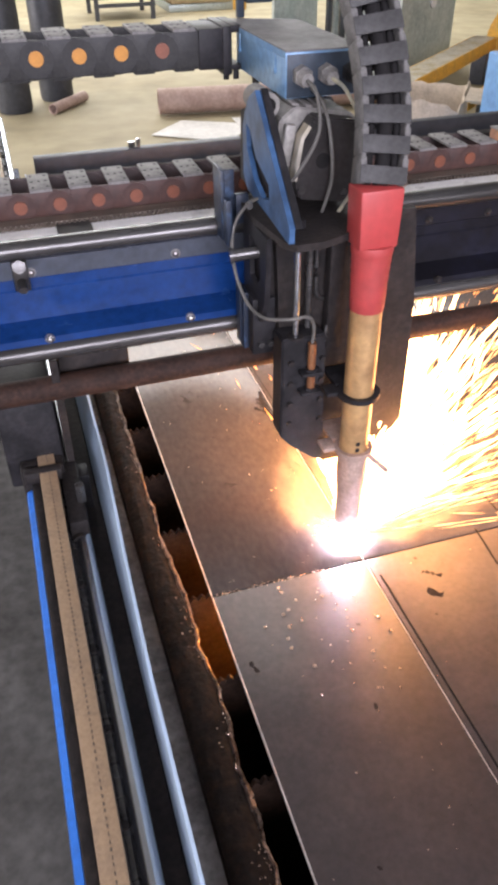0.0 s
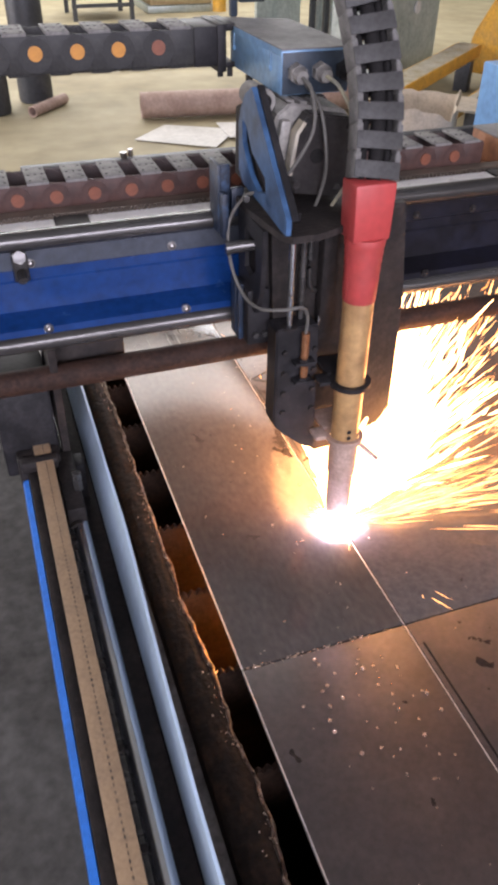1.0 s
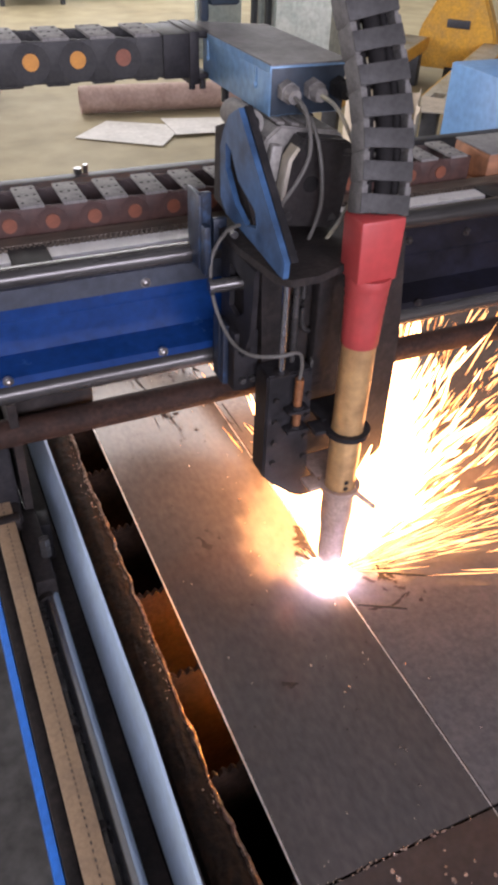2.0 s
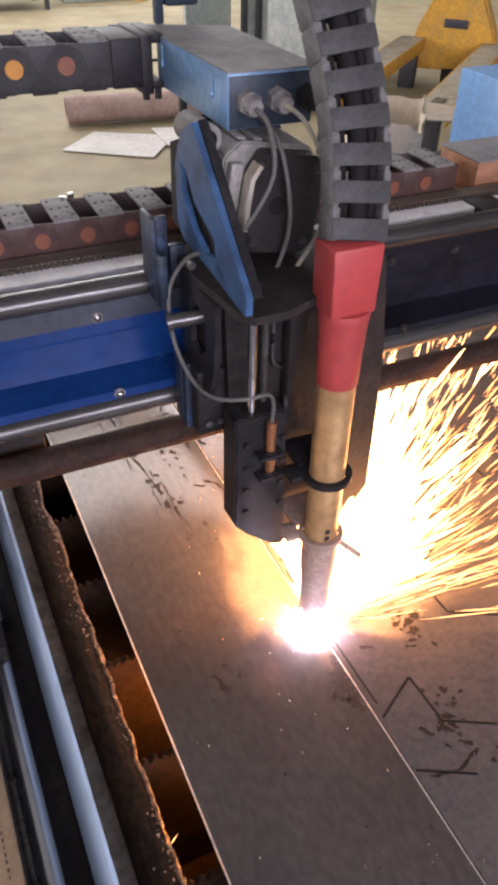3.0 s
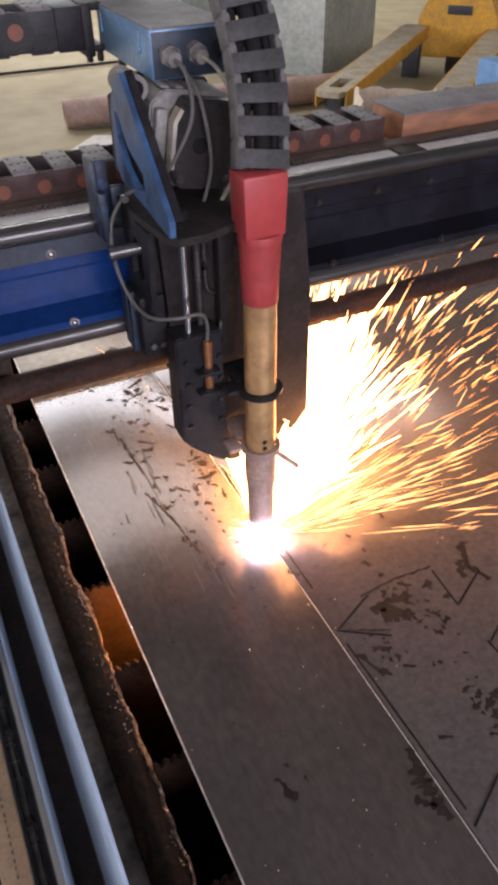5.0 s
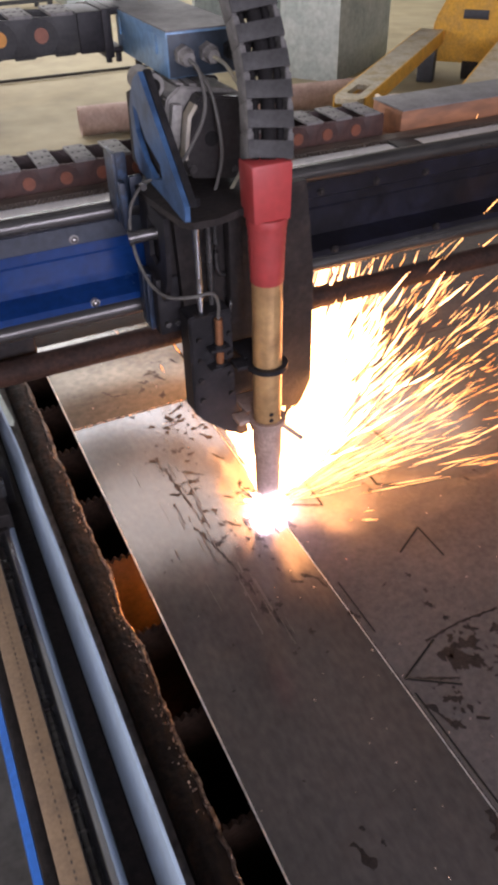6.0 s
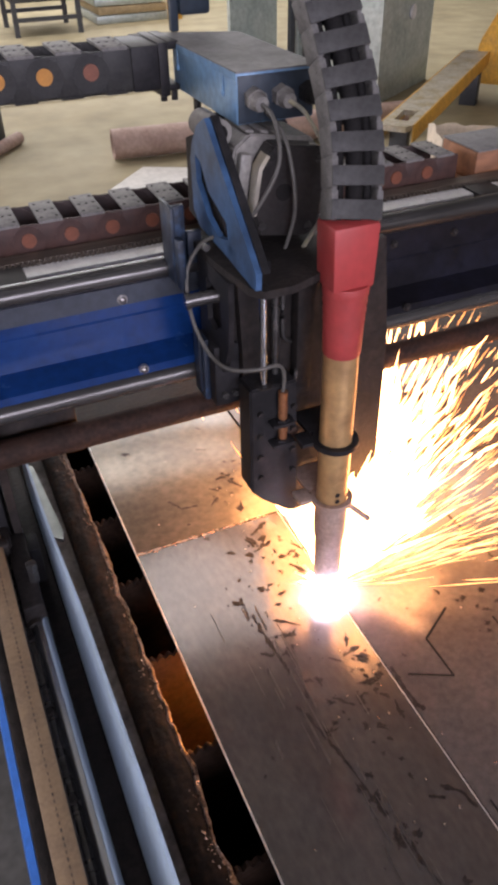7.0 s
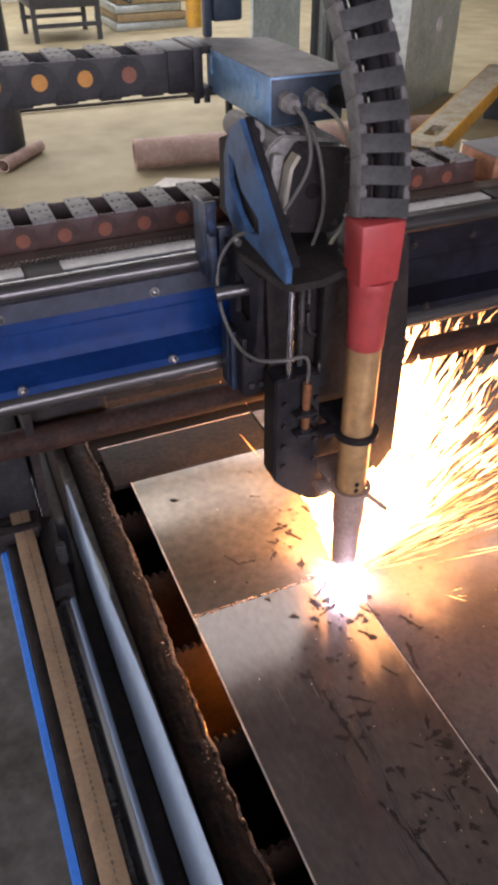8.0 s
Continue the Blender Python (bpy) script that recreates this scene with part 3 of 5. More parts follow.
def marks():
    """Soot smears, scuffs, chips and slag crumbs on the sheets."""
    rnd = random.Random(11)
    bm = B()

    def blot(x, y, r, long, turn, n=14):
        c = bm.verts.new((x, y, 0.6914))
        ring = []
        ph = rnd.uniform(0, 99)
        for i in range(n):
            a = 2 * math.pi * i / n
            q = r * (0.35 + 1.5 * abs(noise.noise((math.cos(a) * 2.6 + ph, math.sin(a) * 2.6, ph))))
            u, v = q * math.cos(a), q * long * math.sin(a)
            ring.append(bm.verts.new((x + u * math.cos(turn) - v * math.sin(turn), y + u * math.sin(turn) + v * math.cos(turn), 0.69125)))
        for i in range(n):
            bm.faces.new((c, ring[i], ring[(i + 1) % n]))
    for k in range(110):
        x, y = rnd.uniform(0.17, 0.75), rnd.uniform(0.1, 2.15)
        if abs(x - CUT) < 0.012 or abs(y - 0.653) < 0.012 or abs(y - 1.902) < 0.012:
            continue
        blot(x, y, rnd.uniform(0.0008, 0.003) * (1.8 if rnd.random() < 0.1 else 1), rnd.uniform(0.5, 2.5), rnd.uniform(0, 3.1))
    # clusters of soot by the old cuts
    for cx, cy, s, n in ((0.44, 0.965, 0.03, 26), (0.48, 1.25, 0.045, 40), (0.47, 1.10, 0.03, 24), (0.41, 1.21, 0.02, 20), (0.27, 1.72, 0.05, 30), (0.34, 1.60, 0.03, 24), (0.44, 0.62, 0.02, 6), (0.30, 1.55, 0.05, 22), (0.33, 1.83, 0.04, 18), (0.29, 1.80, 0.05, 14), (0.33, 2.0, 0.03, 14), (0.52, 1.6, 0.04, 12), (0.28, 1.42, 0.03, 12)):
        for k in range(n):
            blot(cx + rnd.gauss(0, s * 0.5), cy + rnd.gauss(0, s), rnd.uniform(0.0008, 0.0066), rnd.uniform(0.5, 2.2), rnd.uniform(0, 3.1))
    def smear(pts, w):
        """A ragged smear of soot along a line."""
        P = [Vector((x, y, 0)) for x, y in pts]
        ph = rnd.uniform(0, 99)
        for a, b in zip(P, P[1:]):
            n = max(6, int((b - a).length / 0.0025))
            side = Vector((a.y - b.y, b.x - a.x, 0)).normalized()
            last = None
            for k in range(n + 1):
                p = a.lerp(b, k / n)
                u = w * (0.15 + 1.3 * abs(noise.noise(p * 90 + Vector((ph, 0, 0)))))
                v = w * (0.15 + 1.3 * abs(noise.noise(p * 90 + Vector((0, ph, 0)))))
                q = [bm.verts.new((p.x + side.x * u, p.y + side.y * u, 0.69135)), bm.verts.new((p.x - side.x * v, p.y - side.y * v, 0.69135))]
                if last:
                    bm.faces.new((last[0], last[1], q[1], q[0]))
                last = q
    for pts, w in (([(0.425, 1.268), (0.445, 1.272), (0.482, 1.268)], 0.016), ([(0.432, 1.252), (0.470, 1.248)], 0.018), ([(0.376, 1.259), (0.430, 1.234)], 0.0035),
                   ([(0.425, 1.294), (0.480, 1.300), (0.535, 1.296)], 0.004), ([(0.600, 1.315), (0.576, 1.275), (0.592, 1.245)], 0.014), ([(0.560, 1.262), (0.576, 1.290)], 0.008),
                   ([(0.374, 1.222), (0.385, 1.195), (0.397, 1.180)], 0.006), ([(0.415, 1.186), (0.428, 1.178)], 0.005), ([(0.397, 1.094), (0.412, 1.088)], 0.006), ([(0.448, 1.073), (0.462, 1.068)], 0.004),
                   ([(0.362, 1.098), (0.354, 1.060), (0.358, 1.018)], 0.013), ([(0.335, 1.050), (0.352, 1.035)], 0.009), ([(0.228, 0.868), (0.246, 0.860)], 0.009), ([(0.222, 1.130), (0.230, 1.100)], 0.008),
                   ([(0.421, 0.575), (0.438, 0.562)], 0.010), ([(0.166, 0.540), (0.169, 0.522)], 0.004), ([(0.400, 0.975), (0.412, 0.962)], 0.006), ([(0.380, 0.925), (0.410, 0.918), (0.446, 0.930)], 0.004),
                   ([(0.362, 1.372), (0.374, 1.360)], 0.007), ([(0.372, 1.600), (0.370, 1.560), (0.374, 1.535)], 0.006), ([(0.340, 1.455), (0.356, 1.440), (0.360, 1.420)], 0.005), ([(0.322, 1.450), (0.336, 1.442)], 0.004),
                   ([(0.226, 1.990), (0.238, 1.966), (0.262, 1.962)], 0.003), ([(0.325, 2.000), (0.340, 1.975)], 0.005), ([(0.292, 1.992), (0.304, 1.980)], 0.003), ([(0.276, 1.720), (0.302, 1.700)], 0.0035),
                   ([(0.250, 1.772), (0.247, 1.735)], 0.003), ([(0.334, 1.742), (0.345, 1.722)], 0.004), ([(0.288, 1.592), (0.306, 1.572)], 0.003), ([(0.310, 1.642), (0.322, 1.632)], 0.003),
                   ([(0.310, 1.872), (0.340, 1.890)], 0.005), ([(0.300, 1.840), (0.330, 1.850)], 0.004), ([(0.308, 2.092), (0.322, 2.084)], 0.003), ([(0.372, 2.040), (0.380, 2.020)], 0.005),
                   ([(0.380, 1.760), (0.372, 1.720)], 0.006), ([(0.335, 1.800), (0.350, 1.780)], 0.006), ([(0.352, 1.560), (0.346, 1.540)], 0.003), ([(0.258, 1.640), (0.252, 1.740)], 0.005),
                   ([(0.246, 1.600), (0.262, 1.530), (0.272, 1.450)], 0.004), ([(0.278, 1.420), (0.284, 1.375)], 0.005), ([(0.395, 1.800), (0.410, 1.770)], 0.006), ([(0.355, 1.835), (0.372, 1.810)], 0.004)):
        smear(pts, w)
    tagged(part("soot_marks", bm, M_SMUT, smooth=0), "black soot blots and slag spots on the sheets", "soot marks", kind="stuff")
    # a rubbed, scuffed patch along the strip
    bm = B()
    for k in range(40):
        y = rnd.uniform(1.36, 1.76)
        x = 0.262 + (1.55 - y) * 0.06 + rnd.gauss(0, 0.013 if k % 4 else 0.04)
        if not 0.153 < x < 0.33:
            continue
        w, l = rnd.uniform(0.0003, 0.0021), rnd.uniform(0.004, 0.034)
        vs = [bm.verts.new((x + dx, y + dy, 0.6913 + 0.00001 * k)) for dx, dy in ((-w, -l), (w * 0.6, -l * 0.8), (w, l), (-w * 0.4, l * 0.7))]
        bm.faces.new(vs)
    tagged(part("rub_marks", bm, M_RUB, smooth=0), "dark rubbed scratches along the strip", "scratches", kind="stuff")
    bm = B()
    for k in range(230):
        x, y = rnd.uniform(0.155, 0.72), rnd.uniform(0.1, 2.1)
        if k % 3 == 0:
            x, y = rnd.gauss(CUT - 0.05, 0.03), rnd.uniform(0.2, 2.0)
        if abs(x - CUT) < 0.004:
            continue
        r = rnd.uniform(0.0004, 0.0013)
        bmesh.ops.create_icosphere(bm, subdivisions=1, radius=r, matrix=Matrix.Translation((x, y, 0.6912 + r * 0.5)) @ Matrix.Diagonal((1, rnd.uniform(0.7, 2), 0.8, 1)))
    for k in range(46):
        x, y = rnd.gauss(0.285, 0.05), rnd.gauss(0.55, 0.05)
        r = rnd.uniform(0.0012, 0.0030)
        if y > 0.64 or x > 0.36:
            continue
        bmesh.ops.create_icosphere(bm, subdivisions=1, radius=r, matrix=Matrix.Translation((x, y, 0.6911 + r * 0.3)) @ Matrix.Diagonal((1, rnd.uniform(0.7, 1.4), 0.5, 1)))
    for k in range(260):
        x = 0.15 + 0.2 * rnd.random() ** 1.4
        y = (1.902 if k % 4 else 0.653) + rnd.gauss(0, 0.0012)
        r = rnd.uniform(0.0005, 0.0015)
        bmesh.ops.create_icosphere(bm, subdivisions=1, radius=r, matrix=Matrix.Translation((x, y, 0.6905 + r * 0.5)) @ Matrix.Diagonal((rnd.uniform(1, 2), 1, 0.8, 1)))
    tagged(part("slag_crumbs", bm, M_SLAG), "small shiny slag crumbs strewn on the sheets", "slag crumbs", kind="stuff")


marks()


def scrap_strip():
    t = thing("scrap_strip", "pale bare steel offcut on the dusty side shelf", "steel offcut")
    bm = B()
    prism(bm, [(0.040, 2.06), (0.066, 2.03), (0.071, 2.05), (0.058, 2.23), (0.034, 2.24)], "z", 0.6365, 0.640)
    part("offcut", bm, M_GALV, t)
    for x, y in ((0.06, 1.72), (0.062, 1.12), (0.058, 0.46), (0.063, 0.62)):
        s = thing("scrap_piece", "small grey steel offcut on the dusty side shelf", "steel offcut", "offcuts on the side shelf")
        bm = B()
        bx(bm, x - 0.012, x + 0.012, y - 0.02, y + 0.02, 0.6365, 0.640, 0.0006)
        part("offcut", bm, M_DUST, s)


scrap_strip()


# ---- the gantry and what rides on it (heights below are from the eye's level, 1.45 m up) ----
EYE = 1.45
RIDING = []


def Z(v):
    return EYE + v


def gantry():
    t = thing("gantry", "blue and black steel gantry beam across the cutting table", "gantry")
    RIDING.append(t)
    X0, X1 = -0.35, 1.95
    bm = B()
    PROFILE = [(0.905, Z(-0.352)), (0.868, Z(-0.352)), (0.866, Z(-0.380)), (0.8725, Z(-0.3835)), (0.8725, Z(-0.396)), (0.8705, Z(-0.398)), (0.8705, Z(-0.436)), (0.834, Z(-0.4435)),
               (0.829, Z(-0.449)), (0.829, Z(-0.462)), (0.905, Z(-0.462))]
    prism(bm, PROFILE, "x", X0, 0.452)
    part("beam", bm, M_BLUE, t, "dark blue enamelled beam", smooth=15)
    # right of the torch, beam and ledge are coloured as in shade
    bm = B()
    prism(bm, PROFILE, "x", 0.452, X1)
    part("beam_end", bm, M_BLUE_SHADE, t, "end of the beam with its shade in the colour", smooth=15)
    for xa, xb, m in ((X0, 0.452, M_LEDGE), (0.452, X1, M_BLUE_SHADE)):
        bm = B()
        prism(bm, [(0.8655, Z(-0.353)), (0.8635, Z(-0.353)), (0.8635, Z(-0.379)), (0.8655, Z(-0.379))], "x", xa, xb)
        part("upper_ledge", bm, m, t, "grey steel rail ledge" if m is M_LEDGE else "rail ledge with its shade in the colour", smooth=15)
    for name, y, z in (("upper_rail", 0.861, -0.3430), ("lower_rail", 0.833, -0.4605)):
        bm = B()
        prism(bm, [(y + 0.012 * math.cos(a) * (1.25 if math.cos(a) > 0 else 1), Z(z) + 0.0115 * math.sin(a)) for a in [2 * math.pi * i / 16 for i in range(16)]], "x", X0, X1)
        part(name, bm, M_RAIL, t, "oiled dark steel rail")
    bm = B()
    cyl(bm, (X0, 0.850, Z(-0.5245)), (X1, 0.850, Z(-0.5245)), 0.0165, seg=28)
    part("cross_tube", bm, M_RUST, t, "scorched rusty cross tube")
    # screws
    sc = B()
    ball(sc, (0, 0, 0), 0.0052, 12, (1, 0.7, 1))
    cyl(sc, (0, 0.001, 0), (0, 0.006, 0), 0.0072, seg=14)
    me = mesh_of("screw", sc, M_STEEL)
    # screws right of the torch get a dark copy, shade in the colour
    dull = me.copy()
    dull.materials[0] = M_SOOT
    for x in (-0.166, 0.009, 0.182, 0.355, 0.528, 0.701, 0.874):
        o = new("screw", me if x < 0.45 else dull)
        o.scale = (0.8, 0.8, 0.8)
        o.parent, o.location = t, (x, 0.829, Z(-0.445))
    for x in (0.002, 0.175, 0.521, 0.61, 0.694, 0.867):
        o = new("screw", me if x < 0.45 else dull)
        o.scale = (0.8, 0.8, 0.8)
        o.parent, o.location = t, (x, 0.861, Z(-0.372))
    # clamp bolt on the beam
    bm = B()
    cyl(bm, (-0.010, 0.868, Z(-0.362)), (-0.010, 0.842, Z(-0.355)), 0.0080, seg=6)
    cyl(bm, (-0.010, 0.872, Z(-0.376)), (-0.010, 0.846, Z(-0.386)), 0.0055, seg=12)
    bx(bm, -0.019, -0.001, 0.858, 0.8665, Z(-0.393), Z(-0.356), 0.002)
    part("clamp_bolt", bm, M_RAIL, t, "oily clamp bolt")
    # rack behind the beam, teeth down, and the blocks that carry it
    # white strip added: its colour gives the bright floor behind the rack's gap
    bm = B()
    bx(bm, X0, X1, 0.930, 0.9585, Z(-0.378), Z(-0.3565), 0.001)
    part("gap_light_strip", bm, M_GAP_LIGHT, t, "white strip coloured as the bright floor behind the gap", smooth=0)
    bm = B()
    bx(bm, X0, X1, 0.9620, 0.9855, Z(-0.378), Z(-0.3520), 0.001)
    x = X0
    while x < X1 - 0.004:
        bx(bm, x, x + 0.0034, 0.9550, 0.9625, Z(-0.3563), Z(-0.3525))
        x += 0.0063
    part("rack", bm, M_RACK_DARK, t, "dull tan toothed steel rack", smooth=0)
    for x in (-0.30, 0.065, 0.44, 0.71, 1.14, 1.5):
        bm = B()
        bx(bm, x - 0.022, x + 0.022, 0.9052, 0.9615, Z(-0.44), Z(-0.3535), 0.002)
        part("rack_block", bm, M_CARR, t)
    bm = B()
    bx(bm, X0, X1, 0.905, 0.985, Z(-0.41), Z(-0.3785), 0.002)
    part("rack_shelf", bm, M_CARR, t)
    bm = B()
    bx(bm, X0, X1, 0.986, 1.082, Z(-0.3715), Z(-0.3665), 0.001)
    part("chain_tray", bm, M_TRAY, t, "rust-brown chain tray")
    # closed end of the tray
    bm = B()
    bx(bm, 0.735, X1, 0.992, 1.075, Z(-0.366), Z(-0.325), 0.003)
    part("tray_cover", bm, M_TRAY, t, "rust-brown steel channel with a dusty top")
    bm = B()
    bx(bm, 0.735, X1, 0.990, 1.077, Z(-0.325), Z(-0.3225), 0.001)
    part("tray_lid", bm, M_LID, t, "dusty grey cover strip")
    # end truck on the guide rail
    bm = B()
    bx(bm, -0.078, -0.002, 0.865, 1.10, Z(-0.685), Z(-0.545), 0.004)
    part("end_truck", bm, M_CARR, t, "sooty black end truck on the guide rail")
    bm = B()
    bx(bm, -0.062, -0.004, 0.838, 0.866, Z(-0.690), Z(-0.640), 0.005)
    bx(bm, -0.058, -0.008, 0.826, 0.842, Z(-0.6365), Z(-0.655), 0.003)
    part("wiper", bm, M_SOOT, t)
    for y in (0.90, 0.93):
        bm = B()
        cyl(bm, (-0.090, y, Z(-0.615)), (-0.077, y, Z(-0.615)), 0.0085, seg=6)
        part("truck_bolt", bm, M_SOOT, t)
    bm = B()
    prism(bm, [(0.835, Z(-0.478)), (1.05, Z(-0.478)), (1.10, Z(-0.70)), (0.87, Z(-0.70)), (0.845, Z(-0.56))], "x", 0.002, 0.012)
    part("end_plate", bm, M_SOOT, t)
    bm = B()
    bx(bm, 0.013, 0.105, 0.872, 1.0, Z(-0.560), Z(-0.4785), 0.004)
    part("end_bracket", bm, M_SOOT, t)
    bm = B()
    bx(bm, 0.012, 0.026, 0.83, 0.86, Z(-0.72), Z(-0.66), 0.002)
    cyl(bm, (0.010, 0.845, Z(-0.70)), (0.010, 0.845, Z(-0.66)), 0.006, seg=8)
    part("limit_stop", bm, M_CARR, t)
    bm = B()
    bx(bm, -0.012, 0.013, 0.735, 0.865, Z(-0.705), Z(-0.655), 0.004)
    cyl(bm, (0.0, 0.728, Z(-0.686)), (0.0, 0.737, Z(-0.686)), 0.0125, seg=20)
    part("shaft_bearing", bm, M_SOOT, t, "sooty bearing block on the shaft")
    bm = B()
    cyl(bm, (0.010, 0.775, Z(-0.655)), (0.010, 0.775, Z(-0.628)), 0.0065, seg=6)
    part("bearing_bolt", bm, M_RAIL, t)
    # far truck, beyond the table
    bm = B()
    bx(bm, 1.94, 2.02, 0.865, 1.10, Z(-1.0), Z(-0.462), 0.004)
    part("far_truck", bm, M_CARR, t)
    return t


gantry()


def chain_link(L, W, H, plastic, top, cap, name):
    """One link: two side cheeks with a round pivot, cross bars above and below, pivot cap in front."""
    sides = []
    for y0, y1 in ((0, 0.006), (W - 0.006, W)):
        side = B()
        bx(side, -0.10 * L, 0.86 * L, y0 + 0.0010, y1 - 0.0010, 0.0008, H - 0.0008, 0.0015)
        bx(side, 0.30 * L, 1.02 * L, y0, y1, 0.0, H, 0.0025)
        cyl(side, (0.0, y0 - 0.0003, H / 2), (0.0, y1 + 0.0003, H / 2), H * 0.46, seg=28)
        sides.append(mesh_of(name + "_cheek", side, plastic))
    bars, low = B(), B()
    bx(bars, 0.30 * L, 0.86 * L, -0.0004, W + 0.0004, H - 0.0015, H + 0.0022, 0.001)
    # black discs stand for the holes in the bar, their dark in the colour
    dots = B()
    for i in (0.40, 0.58, 0.76):
        for j in (0.16, 0.5, 0.84):
            if i != 0.58 or j == 0.5:
                cyl(dots, (i * L, j * W, H + 0.0018), (i * L, j * W, H + 0.0025), 0.0019, seg=8)
    bx(low, 0.30 * L, 0.80 * L, 0.002, W - 0.002, -0.002, 0.002, 0.001)
    pin = B()
    cyl(pin, (0, -0.0016, H * 0.54), (0, 0.001, H * 0.54), 0.0086, seg=20)
    return (sides[0], sides[1], mesh_of(name + "_bar", bars, top), mesh_of(name + "_low", low, plastic), mesh_of(name + "_pin", pin, cap), mesh_of(name + "_rivet", dots, M_KERF))


def straight_chain(label, x_end, y, z, n, L, W, H, plastic, cap, dim):
    t = thing("cable_chain", label, "cable chain", "cable chains of the machine")
    RIDING.append(t)
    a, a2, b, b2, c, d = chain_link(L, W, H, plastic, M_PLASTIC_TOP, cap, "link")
    faded = c.copy()
    faded.materials[0] = M_ORANGE_DIM
    for k in range(n):
        link = new("link", a)
        link.parent, link.location = t, (x_end - L * (k + 1), y, Z(z))
        for nm, me in (("rear_cheek", a2), ("cross_bar", b), ("lower_bar", b2), ("hole_dot", d)):
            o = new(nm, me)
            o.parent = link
        pin = new("pivot_cap", faded if k in dim else c)
        pin.parent = link
    return t


CH = 0.0500
up = straight_chain("black plastic cable chain with round orange pivot caps", 0.2545, 1.002, -0.1965, 12, CH, 0.068, 0.0435, M_PLASTIC, M_ORANGE, (0,))
# lower chain's warm brown puts the sparks' orange glow into its colour
straight_chain("black plastic cable chain, spark glow in its colour, faded orange caps", 0.705, 0.996, -0.3640, 21, CH, 0.068, 0.0405, M_PLASTIC_WARM, M_ORANGE_DIM, ())
# end bracket of the upper chain
bm = B()
bx(bm, 0.250, 0.282, 1.000, 1.072, Z(-0.198), Z(-0.152), 0.002)
bx(bm, 0.280, 0.292, 0.997, 1.075, Z(-0.205), Z(-0.150), 0.002)
bx(bm, 0.292, 0.305, 1.0, 1.072, Z(-0.158), Z(-0.150), 0.001)
bx(bm, 0.292, 0.305, 1.0, 1.072, Z(-0.200), Z(-0.194), 0.001)
for x in (0.287, 0.300):
    cyl(bm, (x, 1.01, Z(-0.212)), (x, 1.01, Z(-0.198)), 0.004, seg=8)
part("end_bracket", bm, M_CARR, up)


def upright_chain():
    """The chain that rises from the torch, bowing towards the eye."""
    t = thing("cable_chain", "dark grey upright cable chain rising from the torch", "cable chain", "cable chains of the machine")
    RIDING.append(t)
    pts = [Vector(p) for p in ((0.358, 0.701, -0.256), (0.3650, 0.715, -0.215), (0.3700, 0.735, -0.174), (0.3690, 0.755, -0.135), (0.3655, 0.775, -0.0975), (0.357, 0.790, -0.060), (0.342, 0.800, -0.018))]
    line = []
    for i in range(len(pts) - 1):
        a, b, c, d = pts[max(i - 1, 0)], pts[i], pts[i + 1], pts[min(i + 2, len(pts) - 1)]
        for k in range(40):
            u = k / 40
            line.append(0.5 * ((2 * b) + (c - a) * u + (2 * a - 5 * b + 4 * c - d) * u * u + (3 * b - a - 3 * c + d) * u ** 3))
    step, out, run = 0.0272, [line[0]], 0.0
    for p, q in zip(line, line[1:]):
        run += (q - p).length
        if run >= step:
            out.append(q)
            run = 0.0
    W, D, L = 0.0510, 0.028, step
    # cheeks paler than the bars: dust and side light in their colour
    cheeks = []
    for x0, x1 in ((-W / 2, -W / 2 + 0.007), (W / 2 - 0.007, W / 2)):
        side = B()
        bx(side, x0, x1, -D / 2, D / 2, -0.002, L * 0.90, 0.002)
        bx(side, x0 + 0.0012, x1 - 0.0012, -D / 2 + 0.001, D / 2 - 0.001, L * 0.6, L * 1.06, 0.002)
        for k in (0.2, 0.6):
            cyl(side, (x0 - 0.0006, -0.004, L * k), (x0 + 0.001, -0.004, L * k), 0.0014, seg=8)
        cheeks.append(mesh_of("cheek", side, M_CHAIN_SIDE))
    face, rear = B(), B()
    bx(face, -W / 2 + 0.0005, W / 2 - 0.0005, -D / 2 - 0.0008, -D / 2 + 0.0018, -0.001, L * 0.60, 0.0008)
    bx(rear, -W / 2 + 0.001, W / 2 - 0.001, D / 2 - 0.002, D / 2 + 0.0015, 0.0, L * 0.5, 0.001)
    # hoses coloured near black to hold the shade in the links' openings
    hoses = []
    for x, y, r in ((0.002, 0.0, 0.008), (-0.012, 0.003, 0.0045), (0.0155, 0.002, 0.004)):
        core = B()
        cyl(core, (x, y, -0.002), (x, y, L * 1.03), r, seg=12)
        hoses.append(mesh_of("hose", core, M_KERF))
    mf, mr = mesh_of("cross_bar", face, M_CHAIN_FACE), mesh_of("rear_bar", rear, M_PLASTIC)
    for p, q in zip(out, out[1:]):
        d = (q - p).normalized()
        right = Vector((1, -0.10, 0))
        right = (right - d * right.dot(d)).normalized()
        back = d.cross(right)
        m = Matrix((right, back, d)).transposed().to_4x4()
        m.translation = (p.x, p.y, Z(p.z))
        link = new("link", cheeks[0])
        link.parent, link.matrix_basis = t, m
        for nm, me in (("right_cheek", cheeks[1]), ("cross_bar", mf), ("rear_bar", mr), ("hose", hoses[0]), ("hose", hoses[1]), ("hose", hoses[2])):
            o = new(nm, me)
            o.parent = link
    return t


upright_chain()


